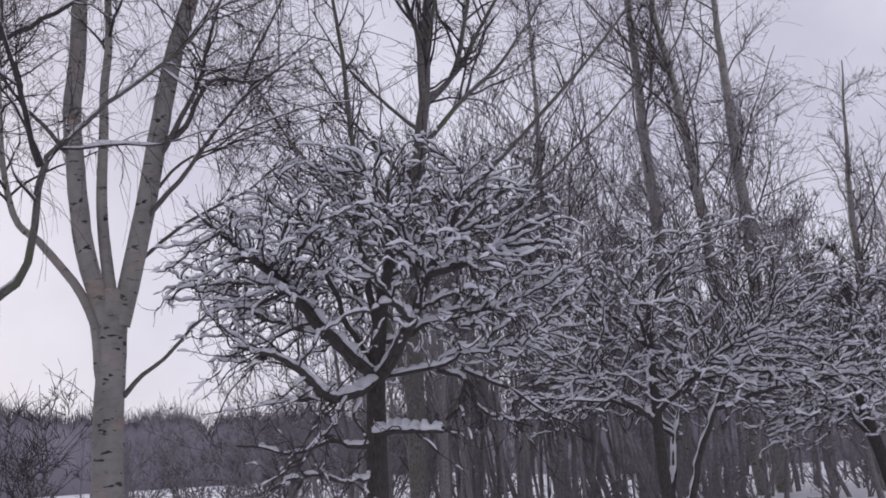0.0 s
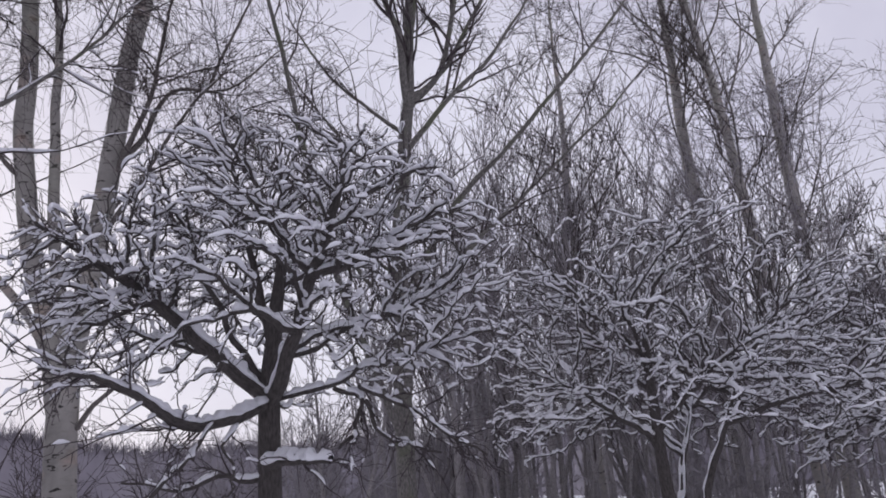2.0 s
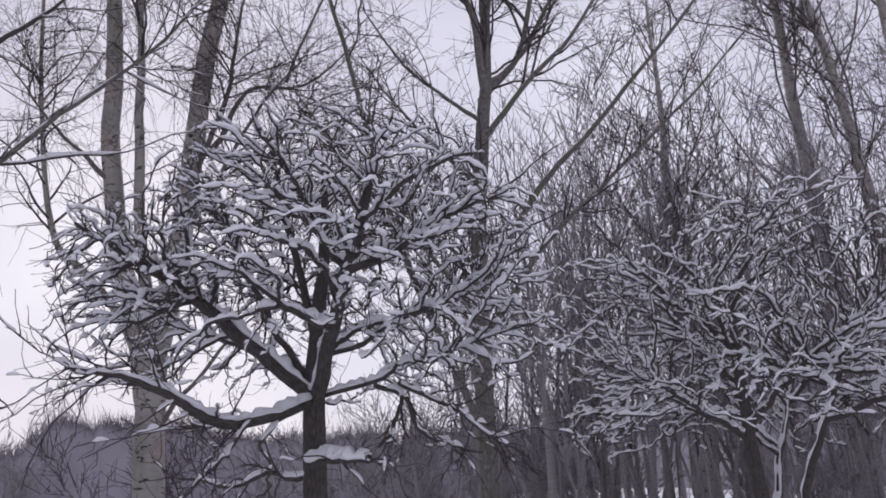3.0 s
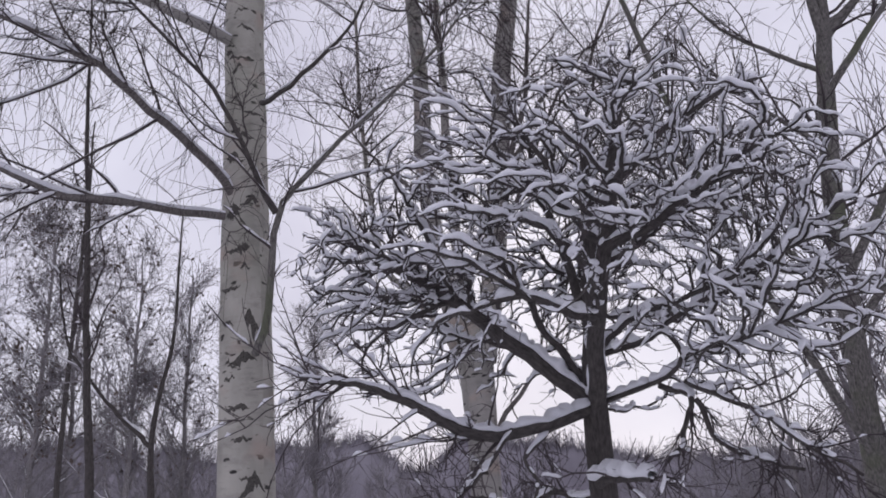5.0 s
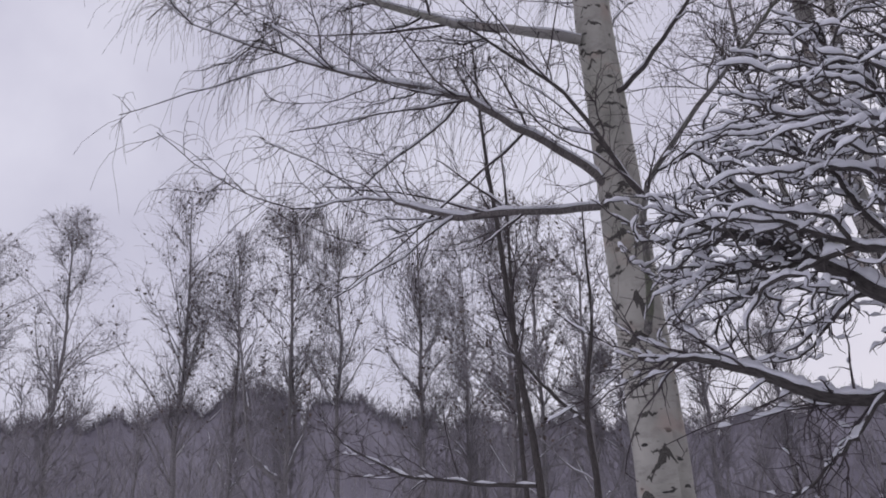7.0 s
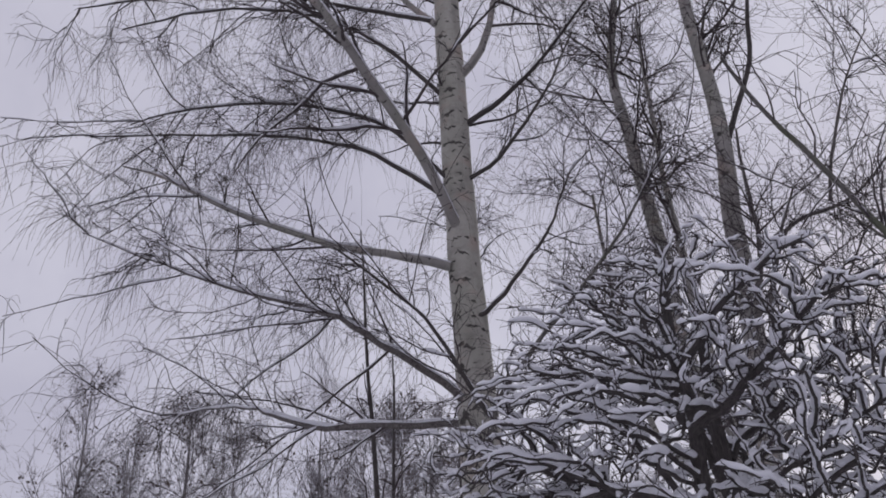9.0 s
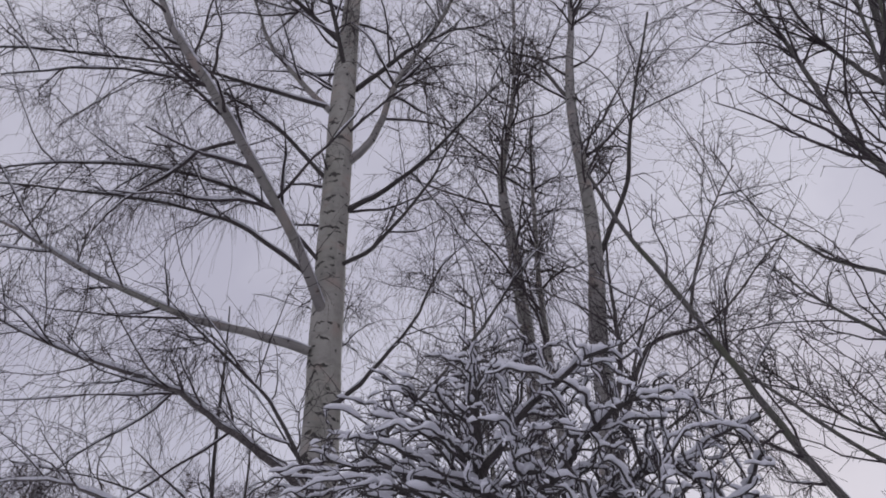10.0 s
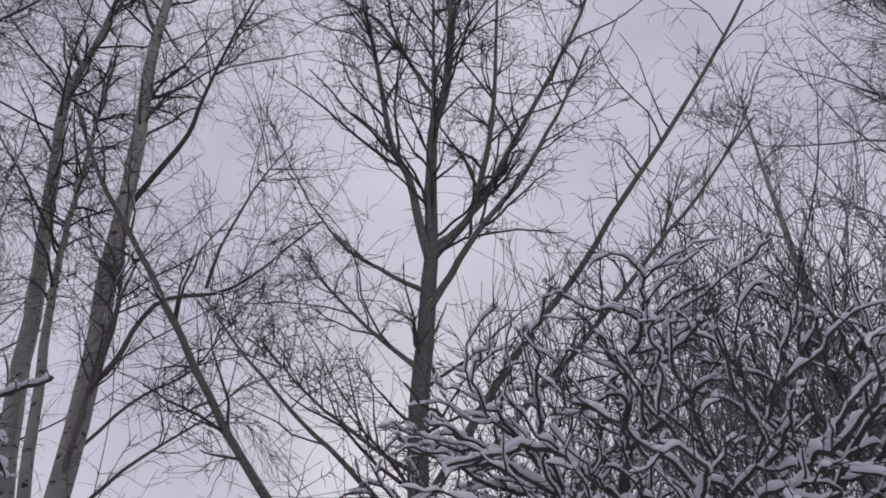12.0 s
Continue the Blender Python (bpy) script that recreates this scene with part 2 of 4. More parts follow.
def thing(name, place, label, category, group=""):
    e = new(name)
    e.location = place
    e.empty_display_size = 0.3
    return tagged(e, label, category, group)


def local(sets, place):
    return [(p - np.array(place), r) for p, r in sets]


def resampled(line, k):
    run = np.concatenate([[0], np.cumsum(np.linalg.norm(np.diff(line, axis=0), axis=1))])
    s = np.linspace(0, run[-1], k)
    return np.stack([np.interp(s, run, line[:, a]) for a in range(3)], 1), s / max(run[-1], 1e-6)


def spread(g, centre, radii, count, inner=0.0, low=-1.0, lumps=0.16, hollow=()):
    """Points through a lumpy, hollow-hearted dome, for branches to grow towards. hollow: axis, half width and top of the bare heart."""
    c, q = np.array(centre, float), np.array(radii, float)
    d = unit(g.normal(size=(count * 4, 3)))
    d = d[d[:, 2] > low]
    far = (inner ** 3 + (1 - inner ** 3) * g.random(len(d))) ** (1 / 3)
    far = far * np.array([1 + lumps * (noise.noise(Vector(v * 2.3) + Vector(centre)) + 0.6 * noise.noise(Vector(v * 5.0)) - 0.1) for v in d])
    p = c + d * q * far[:, None]
    if hollow:
        (x, y), wide, top = hollow
        p = p[(np.hypot(p[:, 0] - x, p[:, 1] - y) > wide) | (p[:, 2] > top)]
    return p[:count]


def grown(stems, targets, step, reach, kill, lift, seed, tip=0.0055, power=0.47, limit=0.7, turn=0.25, hub=(0, 0, 0), out=0.4, kink=0.16):
    """Branches that grow from the stems towards the targets, forking where these part: sets of lines and radii, by length."""
    g = np.random.default_rng(seed)
    pos, par, cap = [], [], []
    for pts, rad in stems:
        length = np.linalg.norm(np.diff(pts[0], axis=0), axis=1).sum()
        line, at = resampled(pts[0], max(3, int(length / step)))
        r = np.interp(at, np.linspace(0, 1, len(rad[0])), rad[0])
        skip = len(line) // 5
        pos += list(line[skip:])
        par += [-1] * (len(line) - skip)
        cap += list(r[skip:])
    P = np.array(pos)
    near = np.linalg.norm(targets[:, None] - P[None], axis=-1)
    best, dist = near.argmin(1), near.min(1)
    live = dist > kill
    way, forks = {}, {}
    for _ in range(160):
        use = np.where(live & (dist < reach))[0]
        if not len(use):
            break
        pull = np.zeros((len(pos), 3))
        np.add.at(pull, best[use], unit(targets[use] - P[best[use]]))
        fresh = []
        for i in np.unique(best[use]):
            if forks.get(i, 0) >= 2:
                continue
            d = pull[i] / max(np.linalg.norm(pull[i]), 1e-6)
            old = way.get(i)
            away = unit(P[i] - np.array(hub))
            d = d + (0.9 * old if old is not None else 0) + away * out + UP * lift + g.normal(0, turn, 3)
            d = d / max(np.linalg.norm(d), 1e-6)
            if old is not None and d @ old < 0.35:
                continue
            q = P[i] + d * step
            if np.min(np.linalg.norm(P[max(0, i - 400):] - q, axis=1)) < 0.45 * step:
                continue
            way[len(pos) + len(fresh)] = d
            forks[i] = forks.get(i, 0) + 1
            fresh.append(q)
            par.append(i)
        if not fresh:
            break
        F, n0 = np.array(fresh), len(pos)
        pos += fresh
        P = np.concatenate([P, F])
        dn = np.linalg.norm(targets[:, None] - F[None], axis=-1)
        closer = dn.min(1) < dist
        best = np.where(closer, n0 + dn.argmin(1), best)
        dist = np.minimum(dist, dn.min(1))
        live &= dist > kill
    n, n_stem = len(pos), len(cap)
    kids = [[] for _ in range(n)]
    for i in range(n_stem, n):
        kids[par[i]].append(i)
    tips = np.ones(n)
    for i in range(n - 1, n_stem - 1, -1):
        if kids[i]:
            tips[i] = sum(tips[j] for j in kids[i])
    size = tip * tips ** power
    chains, todo = [], [(j, i) for i in range(n_stem) for j in kids[i]]
    while todo:
        j, i = todo.pop()
        most = cap[i] * limit if i < n_stem else 1.0
        line, rad = [P[i], P[j]], [min(size[j], most)] * 2
        while kids[j]:
            order = sorted(kids[j], key=lambda v: -tips[v])
            todo += [(v, j) for v in order[1:]]
            j = order[0]
            line.append(P[j])
            rad.append(min(size[j], most))
        line, rad = np.array(line), np.array(rad)
        line[1:-1] = 0.25 * line[:-2] + 0.5 * line[1:-1] + 0.25 * line[2:]
        line[1:] += g.normal(0, kink * step, (len(line) - 1, 3))
        rad = rad * np.linspace(1.12, 0.82, len(rad))
        rad[-1] *= 0.6
        chains.append((line, rad))
    return chains


def as_sets(chains, pace, few=4):
    """Lines of any length as sets of equal count, a point about every `pace` metres."""
    sets = {}
    for line, rad in chains:
        length = np.linalg.norm(np.diff(line, axis=0), axis=1).sum()
        k = next((k for k in (few, 6, 9, 13, 18, 26, 38, 56, 80) if k >= length / pace + 2), 80)
        pts, at = resampled(line, k)
        sets.setdefault(k, []).append((pts, np.interp(at, np.linspace(0, 1, len(rad)), rad)))
    return [(np.array([p for p, _ in v]), np.array([r for _, r in v])) for _, v in sorted(sets.items())]


def soft_noise(shape, every):
    """Smooth random values from 0 to 1 along each row, one free value about every `every` points."""
    m, k = shape
    n = max(3, int(k / every) + 2)
    free = rng.random((m, n))
    x = np.linspace(0, n - 1.001, k)
    i, f = x.astype(int), x % 1
    f = f * f * (3 - 2 * f)
    return free[:, i] * (1 - f) + free[:, i + 1] * f


def snow_lumps(chains, depth, cover=0.75, hold=1.25, thick=0.012, sides=7, pace=0.032):
    """Snow in rounded lumps along the upper side of branches: blunt-ended, broken where it has slid off."""
    V, Q, base = [], [], 0
    for pts, rad in as_sets(chains, pace, 5):
        m, k, _ = pts.shape
        tan = unit(np.gradient(pts, axis=1))
        level = np.clip(hold - np.abs(tan[..., 2]) ** 1.6 * 1.35, 0.0, 1)
        length = np.linalg.norm(np.diff(pts, axis=1), axis=-1).sum(1)[:, None]
        at = np.linspace(0, 1, k)[None] * length
        ends = np.clip(np.minimum(at + 0.01, length - at + 0.016) / 0.05, 0, 1) ** 0.5
        there = np.clip((soft_noise((m, k), 3.6) - (1 - cover) * 0.9) / 0.12, 0, 1) ** 0.5
        h = depth * level * ends * there * (0.4 + 1.15 * soft_noise((m, k), 2.0)) * np.clip((rad / thick) ** (0.4 if thick < 0.02 else 0.9), 0.6 if thick < 0.02 else 0.25, 1.35)
        h = np.where(h < 0.008, 0.0, h)
        w = np.where(h > 0, rad * 0.85 + h * 0.5, 0.0)
        side = unit(np.cross(tan, UP) + 1e-6)
        top = unit(unit(np.cross(side, tan)) + 0.8 * UP)
        mid = pts + top * (rad * 0.55 + h * 0.34)[..., None] + side * ((soft_noise((m, k), 3) - 0.5) * 0.5 * h)[..., None]
        ang = np.linspace(0, 2 * np.pi, sides, endpoint=False) + 0.3
        c, s = np.cos(ang), np.sin(ang)
        s = np.where(s < 0, s * 0.6, s)
        v = mid[:, :, None] + side[:, :, None] * (c[None, None] * w[..., None])[..., None] + top[:, :, None] * (s[None, None] * h[..., None] * 0.66)[..., None]
        i = np.arange(m * k * sides).reshape(m, k, sides) + base
        j = np.roll(i, -1, axis=2)
        q = np.stack([i[:, :-1], j[:, :-1], j[:, 1:], i[:, 1:]], -1)
        q = q[(h[:, :-1] + h[:, 1:]) > 0.004].reshape(-1, 4)
        V.append(v.reshape(-1, 3)), Q.append(q)
        base += m * k * sides
    return np.concatenate(V), np.concatenate(Q)


def joined(name, sets, sides, place, mat, t, label=""):
    """The many shoots too small to tell apart, as one part."""
    ob = part(name, mesh_of(name, *tubes(local(sets, place), sides)), mat, t, label)
    return tagged(ob, kind="stuff")


def tree_from(name, place, label, category, trunks, limbs, shoots, twigs, bark, twig_mat, snow_depth=0.0, snow_sets=None, cover=0.8, group="", limb_sides=8, trunk_sides=14, twig_sides=3, shoot_mat=None, limb_mat=None, single=0):
    """A tree as one thing: its trunk, each limb and larger branch, its twigs and the snow on them."""
    t = thing(name, place, label, category, group)
    for s in trunks:
        part("trunk", mesh_of("trunk", *tubes(local([s], place), trunk_sides)), bark, t)
    for i, s in enumerate(limbs):
        mat = limb_mat[min(i, len(limb_mat) - 1)] if limb_mat else bark
        part("limb", mesh_of("limb", *tubes(local([s], place), limb_sides)), mat, t)
    for pts, rad in shoots:
        size = rad[:, 0] * np.linalg.norm(pts[:, -1] - pts[:, 0], axis=-1)
        order = np.argsort(-size)
        for i in order[:single]:
            part("branch", mesh_of("branch", *tubes(local([(pts[i:i + 1], rad[i:i + 1])], place), 6)), shoot_mat or twig_mat, t)
        if len(order) > single:
            joined("branch_spray", [(pts[order[single:]], rad[order[single:]])], 4, place, shoot_mat or twig_mat, t)
    if twigs:
        joined("twig_spray", twigs, twig_sides, place, twig_mat, t)
    if snow_depth and snow_sets:
        if not isinstance(snow_sets, list) or not isinstance(snow_sets[0][0], list):
            snow_sets = [(snow_sets, snow_depth, cover)]
        for sets, deep, much in snow_sets:
            ob = part("snow_cover", mesh_of("snow_cover", *snow_on(local(sets, place), deep, much, 6 if much > 0.89 else 5, 0.6 if much > 0.95 else 1.0)), SNOW, t, "fresh snow lying along the branches")
            tagged(ob, kind="stuff")
    return t

# ---- ground and distance ----
def ground():
    n = 120
    t = np.linspace(-1, 1, n)
    ax = np.sign(t) * (12 * np.abs(t) + 900 * np.abs(t) ** 5)
    gx, gy = np.meshgrid(ax, ax + 8)
    gz = np.array([noise.noise(Vector((x * 0.21, y * 0.21, 0))) * 0.09 + noise.noise(Vector((x * 0.9, y * 0.9, 3))) * 0.025 for x, y in zip(gx.ravel(), gy.ravel())])
    v = np.stack([gx.ravel(), gy.ravel(), gz - 0.03], -1)
    i = np.arange(n * n).reshape(n, n)
    q = np.stack([i[:-1, :-1], i[:-1, 1:], i[1:, 1:], i[1:, :-1]], -1).reshape(-1, 4)
    ob = new("ground", mesh_of("ground", v, q))
    ob.data.materials.append(SNOW_GROUND)
    tagged(ob, "uneven snow-covered park ground", "ground", kind="structure")


ground()


def far_wood(radius, height, a0, a1, seed, count):
    """Bare trees along the far wood's edge: slim poles with fans of twigs, one piece of scenery."""
    g = np.random.default_rng(seed)
    a = np.radians(g.uniform(a0, a1, count))
    r = radius * g.uniform(0.85, 1.1, count)
    x, y = -np.sin(a) * r + 2, np.cos(a) * r + 3
    h = height * g.uniform(0.55, 1.15, count)
    k = 5
    s = np.linspace(0, 1, k)[None]
    pts = np.stack([x[:, None] + g.normal(0, 0.3, (count, k)) * s, y[:, None] + 0 * s, h[:, None] * s - 0.2], -1)
    rad = (0.05 + 0.006 * h)[:, None] * (1.05 - s)
    poles = [(pts, rad)]
    br = sprout(poles, 13, height * 0.34, 38, (0.2, 1.0), rise=0.4, wiggle=0.1, k=4, taper=0.4, rmin=0.02, rmax=0.045)
    tw = sprout(br, 6, height * 0.14, 42, (0.2, 1.0), rise=0.3, wiggle=0.12, k=3, taper=0.6, rmin=0.016, rmax=0.026)
    v, q, u = tubes(poles + br + tw, 3)
    ob = new("far_wood", mesh_of("far_wood", v, q, u))
    ob.data.materials.append(WOOD_FAR_HAZY)
    tagged(ob, "distant bare winter woodland beyond the field", "woodland", kind="stuff")


def backdrop():
    """The closed mass of wood far off, all round, with an uneven, feathery top; its pale grey has the haze in it."""
    n = 1800
    V, tops = [], []
    g = np.random.default_rng(21)
    mid, half, lift = np.sort(g.uniform(-180, 180, 300)), g.uniform(0.6, 2.4, 300), g.uniform(-0.25, 0.2, 300)
    for i in range(n):
        a = 2 * math.pi * i / n
        ca, sa = math.cos(a), math.sin(a)
        deg = (math.degrees(a) + 180) % 360 - 180
        near = max(0.0, min(1.0, (4 - deg) / 10)) * max(0.0, min(1.0, (deg + 120) / 20))
        tall = np.interp(deg, (-180, 0, 20, 34, 52, 60, 67, 74, 80, 88, 93, 98, 105, 180), (8, 8.5, 10, 13, 15, 15, 14.5, 16, 18, 19, 17.5, 15, 14, 8))
        d = 120 - 62 * near + 8 * noise.noise(Vector((ca * 4, sa * 4, 1)))
        off = np.clip(1 - ((deg - mid) / half) ** 2, 0, None)
        crown = np.max(np.where(off > 0, lift + 0.16 * half * np.sqrt(off), -0.25))
        fine = 1.1 * noise.noise(Vector((ca * 50, sa * 50, 2))) + 0.9 * noise.noise(Vector((ca * 130, sa * 130, 4)))
        h = tall * (0.8 + 0.5 * crown) + fine - 0.4
        for z, back in ((-1, 0), (h * 0.6, 1.0), (h, 4.0)):
            V.append((-sa * (d + back) + 2, ca * (d + back) + 3, z))
        tops.append(V[-1])
    i = np.arange(3 * n).reshape(n, 3)
    j = np.roll(i, -1, axis=0)
    q = np.concatenate([np.stack([i[:, k], j[:, k], j[:, k + 1], i[:, k + 1]], -1) for k in (0, 1)])
    ob = new("backdrop", mesh_of("backdrop", V, q))
    ob.data.materials.append(WOOD_FAR_HAZY)
    tagged(ob, "mass of far winter forest in haze grey", "woodland", kind="structure")
    m = 46000
    t = np.array(tops)
    at = g.uniform(-60, 125, m) % 360 / 360 * n
    lo, f = at.astype(int) % n, (at % 1)[:, None]
    foot = t[lo] * (1 - f) + t[(lo + 1) % n] * f - np.array([0, 0, 1]) * g.uniform(-0.2, 2.6, (m, 1))
    way = unit(np.array([0, 0, 1.0]) + g.normal(0, 0.38, (m, 3)))
    tip = foot + way * g.uniform(0.5, 2.1, (m, 1)) * (1 + 1.4 * g.random((m, 1)) ** 6)
    pts = np.stack([foot, tip], 1)
    v, q, u = tubes([(pts, np.array([[0.045, 0.014]]) * np.ones((m, 1)))], 3)
    ob = new("far_treetops", mesh_of("far_treetops", v, q, u))
    ob.data.materials.append(WOOD_FAR_HAZY)
    tagged(ob, "feathery bare treetops of the far forest", "woodland", kind="stuff")


backdrop()
far_wood(75, 9.5, 62, 125, 1, 34)
far_wood(85, 7.5, 2, 58, 2, 20)
far_wood(44, 9.0, -45, 2, 3, 36)


# ---- the rounded snow-laden trees ----
def one_of(s):
    """A limb's set as one line and its radii."""
    return s[0][0], s[1][0]


def round_tree(place, label, trunk, limbs, targets, seed, step=0.085, reach=1.0, kill=0.13, lift=0.1, tip=0.0058, depth=0.06, single=260, bare=(), twig=0.2, shoots=0.4, nshoots=0.5, turn=0.25, hub=(0, 0, 0), out=0.4, idle=0, cover=0.72):
    """A low, dense, crooked crown on a short trunk, loaded with snow. bare: limbs with hanging twigs and little snow."""
    t = thing("round_tree", place, label, "tree", "rounded park trees")
    at = np.array(place)
    for s in trunk:
        part("trunk", mesh_of("trunk", *tubes(local([s], place), 16)), BARK_DARK, t)
    for s in limbs + list(bare):
        part("limb", mesh_of("limb", *tubes(local([s], place), 9)), BARK_DARK, t)
    chains = grown(trunk + limbs[idle:], targets, step, reach, kill, lift, seed, tip, turn=turn, hub=hub, out=out)
    chains.sort(key=lambda c: -c[1][0] * len(c[0]))
    for line, rad in chains[:single]:
        part("branch", mesh_of("branch", *tubes(local(as_sets([(line, rad)], 0.05), place), 6)), BARK_DARK, t)
    sets = as_sets(chains, 0.06)
    joined("branch_spray", as_sets(chains[single:], 0.06), 5, place, BARK_DARK, t)
    long = [s for s in sets if s[0].shape[1] > 4]
    fine = sprout(sets, 2.0, twig, 45, (0.3, 1.0), rise=0.15, wiggle=0.22, k=4, taper=0.6, rmin=0.0038, rmax=0.0052)
    fine += sprout(long, nshoots, shoots, 34, (0.6, 1.0), rise=0.6, wiggle=0.12, k=4, taper=0.5, rmin=0.0038, rmax=0.0052)
    hung = []
    if bare:
        hung = sprout(list(bare), 9, 0.6, 55, (0.2, 1.0), droop=0.4, wiggle=0.22, k=8, taper=0.6, rmin=0.006, rmax=0.011)
        fine += hung + sprout(hung, 7, 0.3, 48, (0.1, 1.0), droop=0.3, wiggle=0.25, k=4, taper=0.65, rmin=0.0042, rmax=0.006)
        side = sprout(limbs[:2], 25, 0.85, 50, (0.35, 1.0), droop=0.12, wiggle=0.18, k=7, taper=0.5, rmin=0.006, rmax=0.01)
        fine += side + sprout(side, 6, 0.28, 48, (0.15, 1.0), wiggle=0.25, k=4, taper=0.6, rmin=0.004, rmax=0.006)
        hung += side
    joined("twig_spray", fine, 3, place, TWIG, t)

    def snow(lines, deep, cover, hold=1.25, thick=0.012):
        v, q = snow_lumps([(p - at, r) for p, r in lines], deep, cover, hold, thick)
        tagged(part("snow_cover", mesh_of("snow_cover", v, q), SNOW, t, "fresh snow lying along the branches"), kind="stuff")

    snow([one_of(s) for s in limbs[:2]], depth * 1.5, 0.98, 1.65, 0.042)
    snow([one_of(s) for s in limbs[2:3]], depth * 1.2, 0.85)
    snow([one_of(s) for s in limbs[3:]], depth, 0.8)
    snow(chains, depth, cover)
    if bare:
        snow([one_of(s) for s in bare[:1]], 0.058, 0.95)
        snow([one_of(s) for s in bare[1:]], 0.034, 0.5)
        snow([(p, r) for ps, rs in hung for p, r in zip(ps, rs)], 0.035, 0.35)
    return t


A = (-0.72, 7.7, 0.0)
a_limbs = [
    # the two limbs that reach out over the open side
    limb_of([(-0.72, 7.62, 2.36), (-0.86, 7.15, 2.2), (-1.02, 6.78, 2.16), (-1.12, 6.4, 2.27), (-1.28, 6.05, 2.42), (-1.5, 5.75, 2.46)], 0.042, 0.012, 30, 0.01, radii=(0.046, 0.043, 0.04, 0.032, 0.021, 0.01)),
    limb_of([(-0.72, 7.62, 2.4), (-1.07, 7.44, 2.72), (-1.27, 7.17, 3.0), (-1.42, 6.94, 3.18), (-1.68, 6.6, 3.38), (-1.95, 6.3, 3.62)], 0.052, 0.014, 30, 0.01, radii=(0.064, 0.058, 0.053, 0.046, 0.028, 0.013)),
    # the stout stem that leans to the open and its forks
    limb_of([(-0.66, 7.6, 2.38), (-0.46, 7.3, 2.6), (-0.31, 7.1, 2.84), (-0.14, 6.98, 3.21), (0.06, 6.78, 3.52), (0.2, 6.66, 3.88), (0.16, 6.82, 4.2)], 0.06, 0.016, 30, 0.008, radii=(0.062, 0.056, 0.052, 0.047, 0.039, 0.03, 0.015)),
    limb_of([(-0.14, 6.98, 3.21), (-0.28, 6.97, 3.38), (-0.43, 6.96, 3.75), (-0.58, 6.93, 4.03), (-0.74, 6.89, 4.31)], 0.036, 0.012, 20, 0.012),
    limb_of([(-0.14, 6.98, 3.18), (0.14, 7.0, 3.27), (0.45, 7.1, 3.43), (0.66, 7.17, 3.59), (0.97, 7.24, 3.66)], 0.036, 0.012, 20, 0.012),
    limb_of([(0.06, 6.78, 3.5), (0.3, 6.9, 3.75), (0.6, 7.05, 3.95), (0.85, 7.2, 4.05)], 0.026, 0.011, 16, 0.012),
    # stems behind
    limb_of([(-0.7, 7.62, 2.6), (-0.7, 7.6, 2.9), (-0.75, 7.54, 3.39), (-0.8, 7.4, 3.71), (-0.84, 7.28, 4.12), (-0.87, 7.26, 4.4)], 0.045, 0.013, 20, 0.01),
    limb_of([(-0.72, 7.62, 2.5), (-0.92, 7.5, 2.85), (-1.05, 7.35, 3.2), (-1.15, 7.2, 3.55), (-1.3, 7.05, 3.9)], 0.034, 0.012, 20, 0.012),
    limb_of([(-0.64, 7.68, 3.2), (-0.3, 8.0, 3.6), (0.2, 8.4, 3.9), (0.7, 8.6, 4.0)], 0.03, 0.011, 18, 0.03),
    limb_of([(-0.66, 7.66, 2.7), (-0.1, 8.0, 3.0), (0.5, 8.2, 3.3), (1.0, 8.1, 3.5)], 0.026, 0.01, 18, 0.03),
    limb_of([(-0.66, 7.66, 3.0), (-1.0, 8.1, 3.4), (-1.5, 8.4, 3.7), (-1.9, 8.4, 3.9)], 0.03, 0.011, 18, 0.03),
    limb_of([(-0.7, 7.65, 2.5), (-1.2, 7.7, 2.8), (-1.7, 7.6, 3.0), (-2.1, 7.4, 3.3)], 0.03, 0.011, 20, 0.02),
    # boughs to the wood's side
    limb_of([(-0.5, 7.36, 2.6), (-0.32, 7.34, 2.78), (0.03, 7.28, 2.84), (0.34, 7.28, 2.92), (0.65, 7.37, 3.0), (0.94, 7.5, 3.12)], 0.021, 0.01, 20, 0.012),
    limb_of([(-0.66, 7.66, 2.38), (-0.13, 7.43, 2.42), (0.15, 7.32, 2.52), (0.52, 7.3, 2.58), (0.85, 7.4, 2.68)], 0.02, 0.009, 20, 0.012),
]
